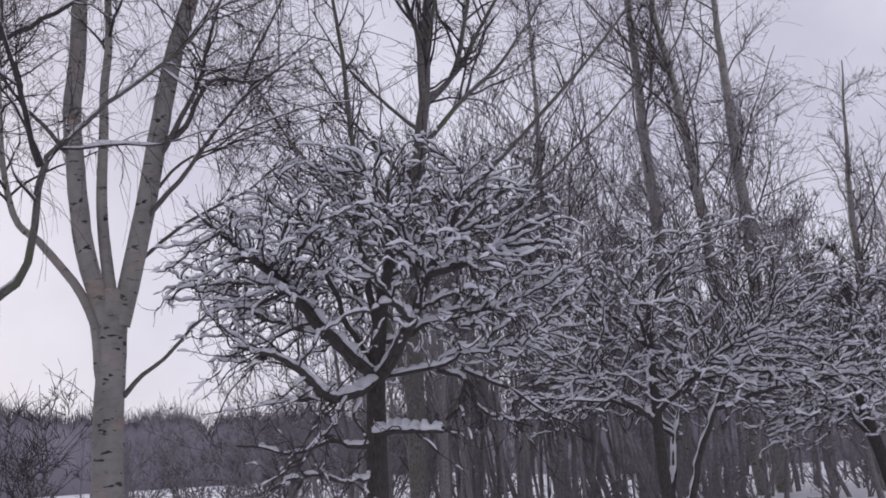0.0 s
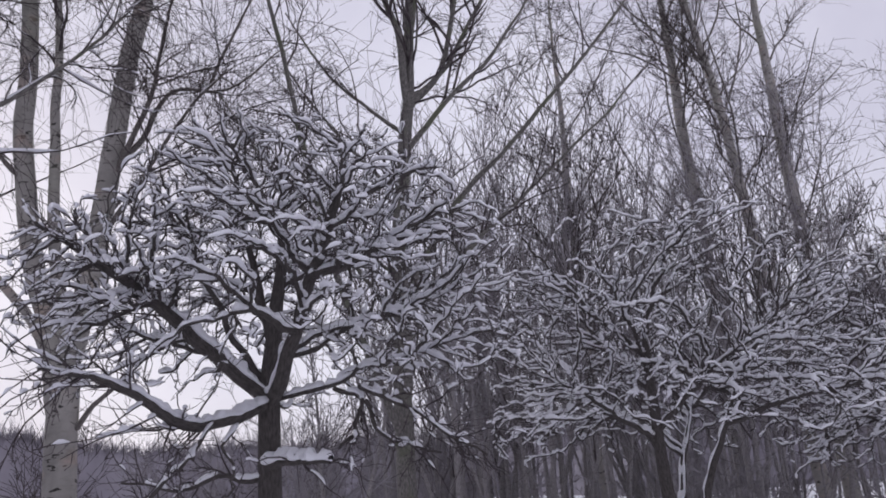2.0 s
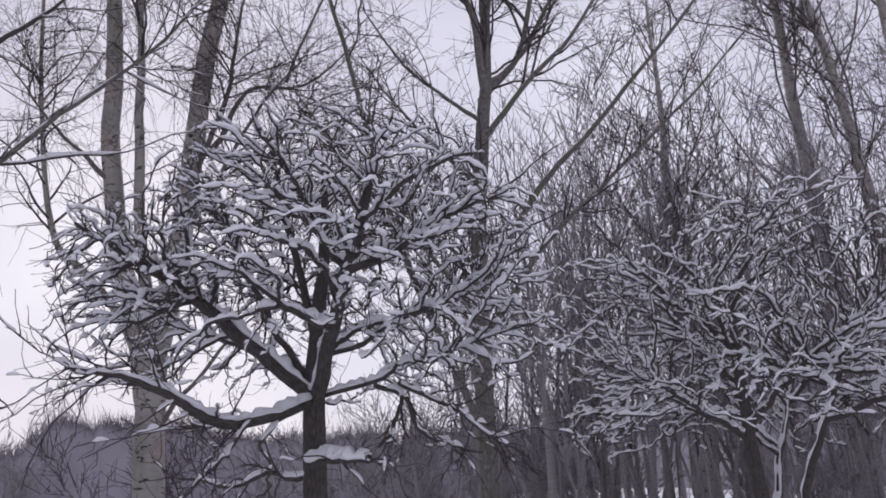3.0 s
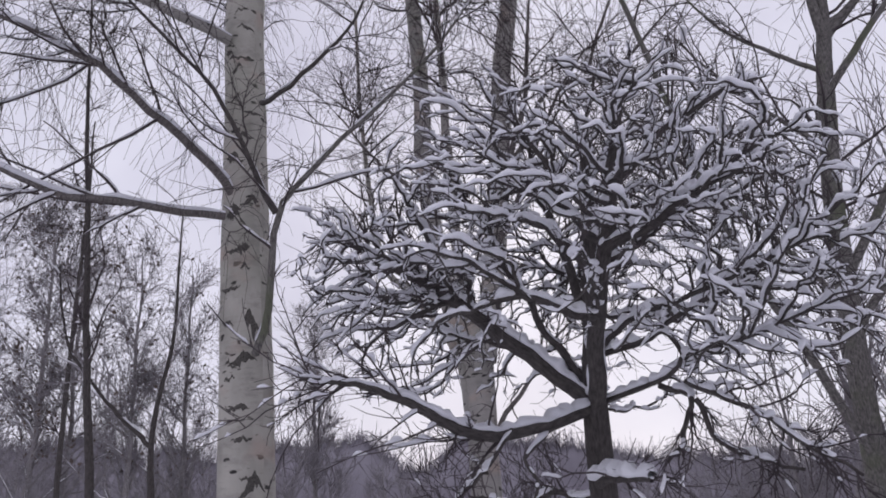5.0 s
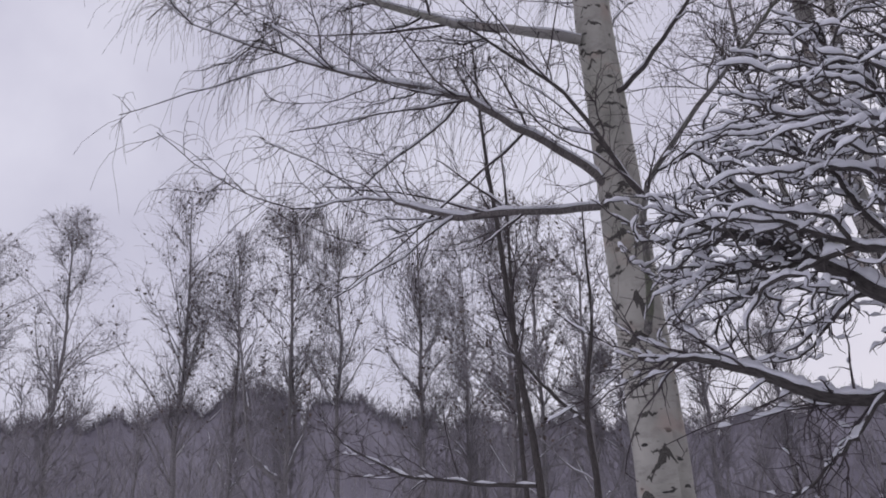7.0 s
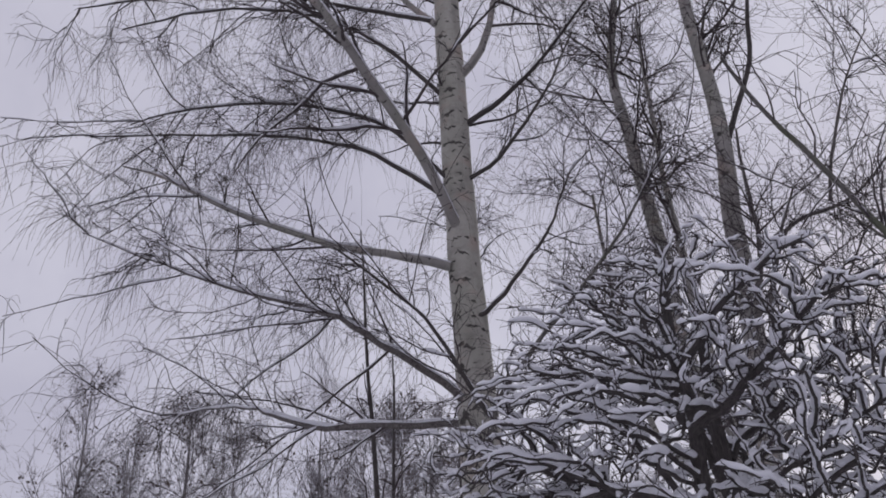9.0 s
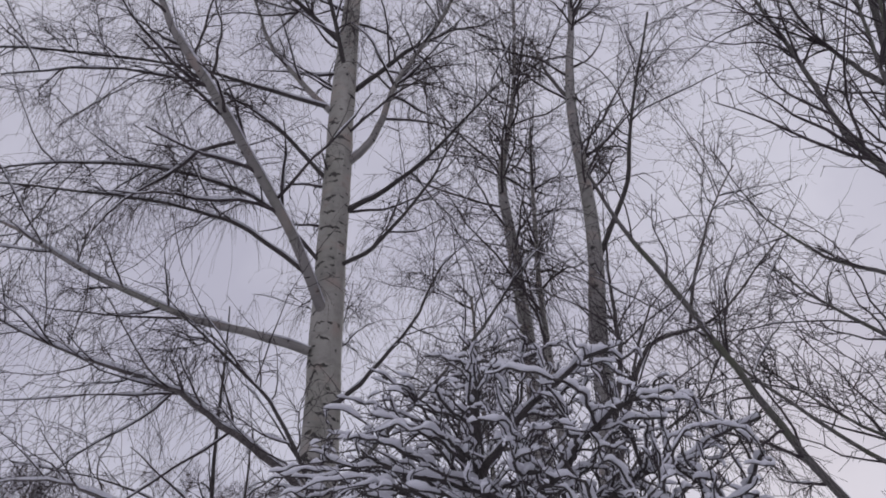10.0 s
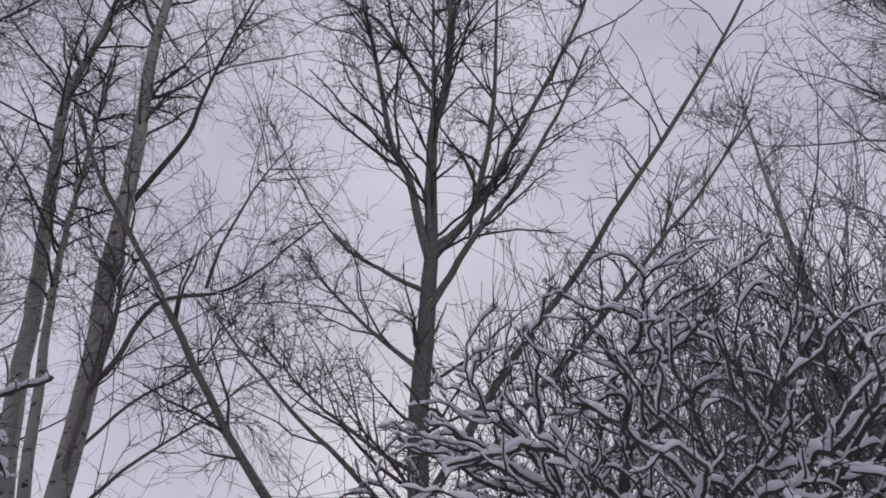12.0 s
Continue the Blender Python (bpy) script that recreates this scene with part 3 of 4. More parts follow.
a_bare = [
    limb_of([(-0.7, 7.6, 1.85), (-0.5, 7.4, 1.86), (-0.3, 7.25, 1.86), (-0.1, 7.15, 1.84)], 0.036, 0.014, 16, 0.01),
    limb_of([(-0.13, 7.43, 2.4), (0.14, 7.32, 2.28), (0.06, 7.29, 2.08), (-0.06, 7.32, 1.93)], 0.02, 0.011, 16, 0.015),
    limb_of([(0.14, 7.32, 2.28), (0.25, 7.36, 2.03), (0.46, 7.32, 1.92), (0.7, 7.3, 1.85)], 0.018, 0.008, 16, 0.015),
    limb_of([(0.1, 7.33, 2.4), (0.45, 7.2, 2.2), (0.8, 7.1, 1.95), (1.05, 7.0, 1.8)], 0.018, 0.008, 16, 0.02),
    limb_of([(-0.74, 7.66, 1.75), (-1.1, 7.75, 1.8), (-1.6, 7.9, 1.75), (-2.1, 7.95, 1.85)], 0.025, 0.009, 20, 0.02),
    limb_of([(-0.9, 6.95, 2.18), (-1.0, 6.75, 1.95), (-1.15, 6.6, 1.72), (-1.4, 6.5, 1.58)], 0.015, 0.007, 20, 0.03),
    limb_of([(-0.74, 7.66, 1.6), (-0.95, 7.2, 1.45), (-1.2, 6.9, 1.52), (-1.5, 6.6, 1.45)], 0.018, 0.007, 20, 0.03),
    limb_of([(-0.82, 7.25, 2.22), (-0.8, 7.0, 1.95), (-0.78, 6.9, 1.7), (-0.9, 6.8, 1.45)], 0.014, 0.006, 20, 0.03),
]
a_grow = np.random.default_rng(3)
a_targets = np.concatenate([
    spread(a_grow, (-0.58, 7.3, 3.05), (1.85, 1.65, 1.5), 3700, 0.35, -0.1, hollow=((-0.48, 7.28), 0.72, 3.42)),
    spread(a_grow, (-0.62, 7.2, 2.95), (1.85, 1.7, 0.85), 520, 0.6, -0.8, hollow=((-0.6, 7.3), 0.8, 3.1)),
    spread(a_grow, (0.6, 7.3, 2.66), (0.8, 0.7, 0.36), 300, 0.0, -1.0),
])
round_tree(
    A, "dark low-forked rounded tree loaded with fresh snow",
    [limb_of([(-0.74, 7.72, -0.1), (-0.73, 7.7, 1.2), (-0.7, 7.64, 2.42), (-0.62, 7.58, 3.0), (-0.53, 7.48, 3.4), (-0.5, 7.46, 3.9), (-0.5, 7.42, 4.25)], 0.105, 0.02, 24, 0.006, radii=(0.115, 0.1, 0.085, 0.062, 0.048, 0.032, 0.014))],
    a_limbs, a_targets, 3, step=0.066, kill=0.1, tip=0.0046, depth=0.037, bare=a_bare, turn=0.24, hub=(-0.5, 7.35, 2.55), out=0.6, lift=0.18, idle=1,
)

B = (3.05, 12.3, 0.0)
b_limbs = []
b_limbs.append(limb_of([(3.1, 12.3, 0.0), (3.4, 12.2, 1.1), (3.8, 12.1, 2.1), (4.4, 11.9, 3.1), (5.0, 11.8, 3.7)], 0.075, 0.011, 24, 0.02))
b_limbs.append(limb_of([(3.1, 12.3, 0.3), (3.2, 12.5, 1.3), (3.6, 12.8, 2.4), (4.0, 13.2, 3.6)], 0.062, 0.011, 24, 0.02))
b_limbs.append(limb_of([(2.97, 12.1, 1.9), (2.6, 11.8, 2.2), (2.1, 11.5, 2.5), (1.6, 11.3, 2.9)], 0.044, 0.011, 24, 0.02))
b_limbs.append(limb_of([(2.97, 12.0, 2.1), (3.3, 11.6, 2.4), (3.7, 11.2, 2.8), (4.2, 10.9, 3.1)], 0.044, 0.011, 24, 0.02))
b_limbs.append(limb_of([(2.95, 11.95, 2.6), (2.5, 12.2, 3.2), (2.1, 12.5, 3.8), (1.7, 12.7, 4.2)], 0.040, 0.011, 24, 0.02))
b_limbs.append(limb_of([(2.95, 11.9, 2.9), (2.7, 11.4, 3.5), (2.4, 11.0, 4.0)], 0.035, 0.011, 24, 0.02))
b_limbs.append(limb_of([(2.95, 11.9, 3.0), (2.3, 11.6, 3.6), (1.8, 11.35, 4.2), (1.5, 11.2, 4.6)], 0.035, 0.01, 24, 0.02))
b_limbs.append(limb_of([(3.8, 12.1, 2.1), (4.6, 11.9, 2.3), (5.3, 11.7, 2.5), (5.9, 11.6, 2.7)], 0.040, 0.011, 24, 0.02))
b_limbs.append(limb_of([(3.0, 11.9, 3.5), (3.3, 11.6, 4.2), (3.7, 11.3, 4.6)], 0.035, 0.011, 24, 0.02))
b_limbs.append(limb_of([(3.6, 12.8, 2.4), (4.4, 13.0, 3.2), (5.1, 13.2, 3.9)], 0.040, 0.011, 24, 0.02))
round_tree(
    B, "spreading low rounded tree with snow on every branch",
    [limb_of([(3.05, 12.3, -0.1), (3.0, 12.2, 1.2), (2.96, 12.0, 2.1), (2.95, 11.9, 2.9), (3.0, 11.9, 3.6)], 0.1, 0.045, 14, 0.01)],
    b_limbs,
    spread(np.random.default_rng(4), (3.4, 11.9, 2.75), (2.65, 2.3, 2.15), 2500, 0.15, -0.45, hollow=((3.2, 12.1), 0.5, 1.9)), 4,
    step=0.09, reach=1.4, kill=0.155, lift=0.16, tip=0.006, depth=0.038, twig=0.3, shoots=1.0, nshoots=1.7, turn=0.22, hub=(3.2, 12.0, 0.4), out=0.75, cover=0.88,
)

C = (7.9, 15.2, 0.0)
c_limbs = []
c_limbs.append(limb_of([(7.85, 15.2, 0.4), (8.3, 15.0, 1.2), (9.0, 14.8, 2.0), (9.6, 14.6, 2.8)], 0.053, 0.011, 24, 0.02))
c_limbs.append(limb_of([(7.6, 15.1, 1.4), (7.0, 14.8, 2.1), (6.4, 14.5, 2.7)], 0.044, 0.011, 24, 0.02))
c_limbs.append(limb_of([(7.4, 15.0, 2.2), (7.9, 14.6, 3.0), (8.5, 14.3, 3.6)], 0.044, 0.011, 24, 0.02))
c_limbs.append(limb_of([(7.3, 14.9, 3.0), (6.9, 15.0, 3.8), (6.4, 15.2, 4.3)], 0.040, 0.011, 24, 0.02))
c_limbs.append(limb_of([(7.3, 14.9, 3.3), (7.6, 14.8, 4.1), (8.0, 14.6, 4.6)], 0.040, 0.011, 24, 0.02))
c_limbs.append(limb_of([(7.5, 15.0, 1.8), (7.3, 14.3, 2.4), (7.2, 13.7, 2.9)], 0.040, 0.011, 24, 0.02))
round_tree(
    C, "leaning snow-covered round tree at the wood's edge",
    [limb_of([(7.9, 15.2, -0.1), (7.7, 15.1, 1.0), (7.4, 15.0, 2.2), (7.3, 14.9, 3.4)], 0.14, 0.06, 12, 0.01)],
    c_limbs,
    spread(np.random.default_rng(5), (7.7, 14.8, 2.6), (2.7, 2.3, 2.2), 3200, 0.35, -0.6), 5,
    step=0.11, reach=1.5, kill=0.15, lift=0.1, tip=0.0075, depth=0.04, single=100, twig=0.35, shoots=0.8, nshoots=0.8, turn=0.28, hub=(7.6, 15.0, 0.5), out=0.6, cover=0.82,
)


# ---- the birches ----
def weeping(limbs, trunks, n1, l1, n2, l2, hang, hang_len, rise=0.1, along=(0.15, 1.0), droop=3.4):
    b1 = sprout(limbs, n1, l1, 50, along, rise=rise, wiggle=0.13, k=9, taper=0.45, rmin=0.009, rmax=0.026, per=4.5)
    if trunks:
        b1 += sprout(trunks, n1 * 1.4, l1, 65, (0.4, 1.0), rise=0.3, wiggle=0.12, k=9, taper=0.18, rmin=0.009, rmax=0.026)
    b1 = [(np.concatenate([p for p, _ in b1]), np.concatenate([r for _, r in b1]))]
    b2 = sprout(b1, n2, l2, 55, (0.15, 1.0), droop=0.15, wiggle=0.2, k=6, taper=0.55, rmin=0.0055, rmax=0.011)
    h = sprout(b1 + b2, hang, hang_len, 55, (0.25, 1.0), droop=droop, wiggle=0.16, k=5, taper=0.6, rmin=0.0032, rmax=0.0046)
    return b1, b2, h


N = (-4.5, 7.62, 0.0)
n_trunk = [limb_of([(-4.5, 7.62, -0.2), (-4.52, 7.6, 1.4), (-4.56, 7.56, 3.0), (-4.64, 7.52, 4.5), (-4.71, 7.48, 6.2), (-4.77, 7.43, 8.0), (-4.76, 7.38, 10.0), (-4.72, 7.32, 12.0), (-4.66, 7.28, 15.8), (-4.62, 7.28, 19.5)], 0.285, 0.03, 60, 0.006, radii=(0.3, 0.28, 0.265, 0.25, 0.225, 0.215, 0.212, 0.2, 0.12, 0.03))]
n_limbs = []
n_limbs.append(limb_of([(-4.62, 7.23, 4.75), (-4.74, 6.44, 4.68), (-4.84, 5.76, 4.62), (-4.93, 5.18, 4.66), (-4.99, 4.87, 4.79), (-5.07, 4.32, 4.72), (-5.16, 3.81, 4.56)], 0.042, 0.004, 22, 0.02, radii=(0.042, 0.037, 0.031, 0.02, 0.011, 0.007, 0.004)))
n_limbs.append(limb_of([(-4.62, 7.29, 5.03), (-4.53, 6.68, 5.39), (-4.49, 5.87, 5.79), (-4.81, 4.94, 6.07), (-5.14, 3.61, 6.54), (-5.34, 2.73, 6.88)], 0.046, 0.006, 24, 0.03, radii=(0.046, 0.041, 0.033, 0.018, 0.01, 0.005)))
n_limbs.append(limb_of([(-4.71, 7.22, 6.9), (-4.86, 6.27, 7.05), (-5, 5.57, 7.07), (-5.12, 4.61, 7.39), (-5.28, 3.65, 7.82), (-5.38, 3.02, 7.98)], 0.062, 0.01, 18))
n_limbs.append(limb_of([(-4.66, 7.33, 7.5), (-3.97, 6.5, 8.19), (-3.35, 5.48, 8.89), (-2.95, 4.72, 9.35), (-2.63, 4.23, 9.7), (-2.19, 3.61, 10.53)], 0.075, 0.03, 18))
n_limbs.append(limb_of([(-4.3, 7.46, 3.3), (-3.93, 7.34, 3.58), (-3.85, 7.31, 4.59), (-3.61, 7.66, 5.22), (-3.34, 8.05, 5.71), (-2.84, 8.75, 6.75), (-2.54, 9.14, 7.54)], 0.042, 0.013, 18))
n_limbs.append(limb_of([(-3.85, 7.31, 4.57), (-3.88, 6.86, 5.26), (-4.03, 6.37, 5.96), (-4.33, 5.58, 6.65)], 0.03, 0.012))
n_limbs.append(limb_of([(-4.68, 7.45, 10.21), (-4.58, 7.71, 10.63), (-4.49, 7.94, 11.4), (-4.39, 8.2, 12.54), (-4.13, 8.85, 14.16), (-3.95, 9.22, 15.51)], 0.075, 0.025, 16))
n_limbs.append(limb_of([(-4.73, 7.35, 11.15), (-4.99, 6.73, 11.98), (-5.3, 6.1, 13.02), (-5.62, 5.69, 14.47)], 0.06, 0.02))
n_limbs.append(limb_of([(-4.75, 7.24, 7.98), (-4.89, 6.31, 8.55), (-5.01, 5.58, 8.78), (-5.2, 4.34, 8.72), (-5.46, 2.57, 8.39)], 0.035, 0.01, 16))
n_limbs.append(limb_of([(-4.76, 7.24, 8.35), (-4.89, 6.31, 9.18), (-5.04, 5.27, 9.38), (-5.3, 3.92, 9.18), (-5.51, 2.99, 8.76)], 0.03, 0.01, 16))
n_limbs.append(limb_of([(-4.76, 7.24, 11.46), (-4.94, 6.04, 11.46), (-5.1, 4.96, 11.52), (-5.39, 3.05, 11.12), (-5.55, 1.95, 10.67)], 0.035, 0.01, 16))
n_limbs.append(limb_of([(-4.76, 7.24, 9.9), (-4.89, 6.31, 10.73), (-5.1, 5.06, 11.25), (-5.41, 3.61, 11.05), (-5.62, 2.57, 10.53)], 0.035, 0.01, 16))
n_limbs.append(limb_of([(-4.6, 7.41, 6.02), (-4.31, 7.83, 6.44), (-3.92, 8.26, 7.07), (-3.64, 8.59, 8.03)], 0.035, 0.012))
n_limbs.append(limb_of([(-4.68, 7.45, 8.24), (-4.27, 7.87, 8.55), (-3.64, 8.28, 9.28), (-3.12, 8.59, 10.11)], 0.035, 0.012))
n_limbs.append(limb_of([(-4.69, 7.42, 6.65), (-5.17, 7.75, 7.39), (-5.93, 8.07, 8.24), (-6.55, 8.28, 8.87)], 0.04, 0.012))
n_limbs.append(limb_of([(-4.74, 7.35, 13.02), (-4.99, 6.31, 14.06), (-5.2, 5.06, 14.68), (-5.51, 3.61, 14.68)], 0.05, 0.014))
n_limbs.append(limb_of([(-4.68, 7.5, 9.28), (-4.37, 8.07, 9.8), (-3.85, 8.8, 10.73), (-3.23, 9.53, 11.98)], 0.05, 0.012))
n_limbs.append(limb_of([(-4.68, 7.5, 11.98), (-4.47, 8.18, 13.02), (-4.27, 9.01, 14.06), (-4.16, 9.84, 14.68)], 0.05, 0.012))
n_limbs.append(limb_of([(-4.72, 7.35, 12.19), (-4.16, 6.73, 13.22), (-3.64, 5.89, 14.06), (-3.23, 4.96, 14.37)], 0.045, 0.014))
b1, b2, h = weeping(n_limbs, n_trunk, 17.5, 2.1, 6.2, 0.95, 3.4, 1.0, along=(0.2, 1.0))
white_birch = tree_from("birch_tree", N, "tall white-barked weeping birch with black scars", "tree", n_trunk, n_limbs, b1, b2 + h, BIRCH, TWIG_BIRCH, 1.0, [(n_limbs[:4], 0.05, 0.96), (n_limbs[4:] + b1, 0.045, 0.68)], 0.7, "park birches", trunk_sides=28, limb_mat=[BIRCH_LIMB, BIRCH_LIMB, BIRCH_GREY, BIRCH_GREY, BARK_TALL, BARK_DARK, BIRCH_GREY, BIRCH_GREY, BARK_DARK], single=250)


def bark_scar(tree, sets, z, turn, wide, drop, thick):
    """A black cracked scar round part of a stem: turn is its bearing in degrees, drop how far its arms fall."""
    pts, rad = sets[0][0][0], sets[0][1][0]
    k = 17
    s = np.linspace(-1, 1, k)
    skew = rng.uniform(-0.45, 0.45)
    arm = np.abs(s - skew) / (1 + np.abs(skew))
    ang = np.radians(turn) + s * wide
    top = z - drop * arm ** rng.uniform(0.8, 1.5) + np.interp(s, np.linspace(-1, 1, 5), rng.normal(0, 0.014, 5)) + rng.normal(0, 0.008, k)
    wave = np.interp(s, np.linspace(-1, 1, 6), rng.uniform(0.35, 1.3, 6))
    deep = thick * (2.7 - 1.5 * arm) * (1 - np.abs(s) ** 2.5) * wave * rng.uniform(0.75, 1.2, k) + 0.006
    V = []
    for part_, lift in ((0.0, -0.004), (0.12, 0.004), (0.5, 0.007), (0.88, 0.004), (1.0, -0.004)):
        zz = top - deep * part_ + rng.normal(0, 0.003, k)
        r = np.interp(zz, pts[:, 2], rad)
        c = np.stack([np.interp(zz, pts[:, 2], pts[:, 0]), np.interp(zz, pts[:, 2], pts[:, 1])], 1)
        V.append(np.concatenate([c + np.stack([np.cos(ang), np.sin(ang)], 1) * (r + lift)[:, None], zz[:, None]], 1))
    v = np.stack(V, 1).reshape(-1, 3) - np.array(tree.location)
    i = np.arange(5 * k).reshape(k, 5)
    q = np.stack([i[:-1, :-1], i[1:, :-1], i[1:, 1:], i[:-1, 1:]], -1).reshape(-1, 4)
    uv = np.stack([np.repeat(s * 0.2, 5), v[:, 2]], 1)
    part("bark_scar", mesh_of("bark_scar", v, q, uv), SCAR, tree, "black cracked scar in the bark")


# height, bearing, half width, fall, half thickness
for row in ((1.75, -66, 0.5, 0.2, 0.04), (2.2, -26, 0.5, 0.3, 0.06), (3.32, -46, 0.55, 0.144, 0.052), (3.75, -22, 0.3, 0.245, 0.115), (4.46, -42, 0.32, 0.065, 0.04),
            (4.85, -60, 0.45, 0.187, 0.057), (5.0, -26, 0.4, 0.158, 0.04), (5.5, -70, 0.3, 0.101, 0.046), (6.6, -58, 0.3, 0.115, 0.034), (9.95, -38, 0.35, 0.086, 0.046)):
    bark_scar(white_birch, n_trunk, *row)
for i in range(34):
    bark_scar(white_birch, n_trunk, 1.9 + 0.29 * i + rng.normal(0, 0.07), rng.uniform(-85, -10), rng.uniform(0.16, 0.5), rng.uniform(-0.02, 0.09), rng.uniform(0.011, 0.028))

M = (-4.93, 11.76, 0.0)
m_trunk = [limb_of([(-4.91, 11.76, -0.15), (-4.92, 11.76, 1.5), (-4.94, 11.76, 2.86), (-4.93, 11.75, 4.33)], 0.225, 0.2, 20, 0.005)]
m_limbs = []
m_limbs.append(limb_of([(-4.85, 11.76, 3.81), (-4.54, 11.8, 5.57), (-4.26, 11.71, 7.35), (-3.93, 11.49, 8.55), (-3.7, 11.4, 9.6), (-3.75, 11.4, 13.1), (-3.6, 11.6, 15.5), (-3.3, 11.8, 20)], 0.165, 0.02, 44, 0.01, 2.0))
m_limbs.append(limb_of([(-5.02, 11.71, 3.81), (-5.38, 11.47, 5.36), (-5.55, 11.39, 7.06), (-5.48, 11.3, 8.46), (-5.5, 11.1, 10.4), (-5.55, 11, 12.4), (-5.38, 11.3, 14.7), (-5.1, 11.4, 19.5)], 0.15, 0.02, 40, 0.01, 2.0))
m_limbs.append(limb_of([(-4.96, 11.71, 4.12), (-5.12, 11.59, 5.57), (-5.1, 11.44, 7.06), (-5.04, 11.3, 8.46), (-5.2, 11.4, 10.5), (-5.2, 11.5, 13.5)], 0.1, 0.03, 30, 0.01))
m_limbs.append(limb_of([(-5.02, 11.65, 2.96), (-5.23, 11.6, 4.02), (-5.82, 11.36, 4.95), (-6.25, 11.2, 5.46), (-6.54, 11.07, 7.16), (-6.5, 10.8, 10)], 0.085, 0.025, 26, 0.01))
m_limbs.append(limb_of([(-3.75, 11.45, 9.2), (-3.36, 12.05, 10.92), (-3.21, 12.29, 12.49), (-2.79, 12.91, 15.5)], 0.05, 0.02, 16, 0.01))
m_limbs.append(limb_of([(-4.29, 11.79, 6.67), (-3.99, 11.87, 6.97), (-3.63, 12.21, 7.89), (-3.01, 13.04, 8.31), (-2.23, 14.05, 9.68)], 0.055, 0.012, 20, 0.02))
m_limbs.append(limb_of([(-3.24, 12.67, 8.19), (-2.9, 12.62, 8.91), (-2.5, 12.9, 10), (-2.1, 13.2, 10.8)], 0.03, 0.01, 16, 0.02))
m_limbs.append(limb_of([(-3.68, 11.4, 12.9), (-4.1, 11.3, 13.8), (-4.5, 11.2, 15.5)], 0.05, 0.02))
m_limbs.append(limb_of([(-4.73, 11.76, 2.76), (-4.2, 11.55, 3.18), (-3.57, 11.45, 3.7), (-3.04, 11.34, 4.02)], 0.04, 0.012))
m_limbs.append(limb_of([(-4.41, 11.77, 6.37), (-3.8, 11.61, 7.35), (-3.44, 11.33, 8.28), (-3.1, 11.1, 9)], 0.05, 0.015))
m_limbs.append(limb_of([(-4.6, 11.81, 5.36), (-3.85, 11.45, 5.97), (-3.1, 11.16, 6.77), (-2.26, 10.89, 7.35)], 0.045, 0.012))
m_limbs.append(limb_of([(-5.5, 11.36, 6.37), (-6.08, 10.93, 7.06), (-6.71, 10.57, 8)], 0.04, 0.012))
m_limbs.append(limb_of([(-4.66, 11.84, 4.74), (-3.97, 12.32, 5.57), (-3.33, 12.79, 6.07), (-2.69, 13.23, 6.77)], 0.032, 0.01))
m_limbs.append(limb_of([(-4.48, 11.83, 5.77), (-4.14, 12.42, 6.57), (-3.6, 12.98, 7.16), (-3.16, 13.23, 7.91)], 0.028, 0.01))
b1, b2, h = weeping(m_limbs, [], 13, 3.1, 8.5, 1.15, 2.6, 0.6, 0.12, (0.4, 1.0), 1.0)
tree_from("birch_tree", M, "multi-stemmed pale grey birch forking above the trunk", "tree", m_trunk, m_limbs, b1, b2 + h, BIRCH_GREY, TWIG_BIRCH, 0.03, m_limbs + b1, 0.5, "park birches", trunk_sides=24, single=250, limb_mat=[BIRCH_GREY, BIRCH_GREY, BIRCH_GREY, BIRCH_GREY, BARK_DARK, BIRCH_LIMB])

# ---- the tall dark tree ----
T = (-0.6, 14.1, 0.0)
t_trunk = [limb_of([(-0.62, 14.1, -0.15), (-0.64, 14.1, 2.2), (-0.5, 14.1, 5.5), (-0.32, 14.2, 7.4), (-0.18, 14.2, 8.4), (0.0, 14.2, 10.4), (0.26, 14.4, 11.8), (0.5, 14.6, 14.7), (0.7, 14.7, 18.5)], 0.165, 0.025, 50, 0.006, 1.15)]
t_limbs = []
t_limbs.append(limb_of([(-0.2, 14.15, 8.1), (-0.22, 13.8, 9.3), (-0.5, 13.7, 10.4), (-0.9, 13.6, 13.7), (-1.0, 13.5, 16.5)], 0.075, 0.02, 20))
t_limbs.append(limb_of([(-0.2, 14.2, 8.1), (0.38, 14.5, 9.0), (0.75, 14.7, 10.4), (1.0, 14.8, 12.1), (1.3, 15.0, 15.5)], 0.065, 0.02, 20))
t_limbs.append(limb_of([(-0.18, 14.2, 8.3), (0.3, 14.5, 8.8), (0.9, 14.8, 9.8), (2.4, 15.6, 13.0), (3.0, 16.0, 15.0)], 0.065, 0.018, 20))
t_limbs.append(limb_of([(-0.32, 14.15, 7.2), (0.3, 14.2, 8.0), (1.1, 14.4, 8.8), (1.9, 14.6, 9.9), (2.6, 14.8, 11.2)], 0.06, 0.016, 18))
t_limbs.append(limb_of([(-0.5, 14.1, 4.6), (0.4, 14.9, 6.4), (1.4, 15.2, 7.5), (2.8, 15.4, 9.0), (4.4, 15.8, 11.0), (5.4, 16.2, 12.6)], 0.068, 0.016, 24))
t_limbs.append(limb_of([(-0.5, 14.1, 3.9), (0.5, 14.5, 5.3), (1.6, 14.9, 6.4), (3.0, 15.2, 7.7), (4.4, 15.6, 9.2)], 0.062, 0.014, 24))
t_limbs.append(limb_of([(-0.6, 14.05, 2.3), (-0.9, 13.0, 3.5), (-1.12, 12.0, 4.6), (-1.2, 10.9, 5.85), (-1.2, 9.85, 7.05), (-1.25, 9.2, 8.1)], 0.068, 0.018, 24))
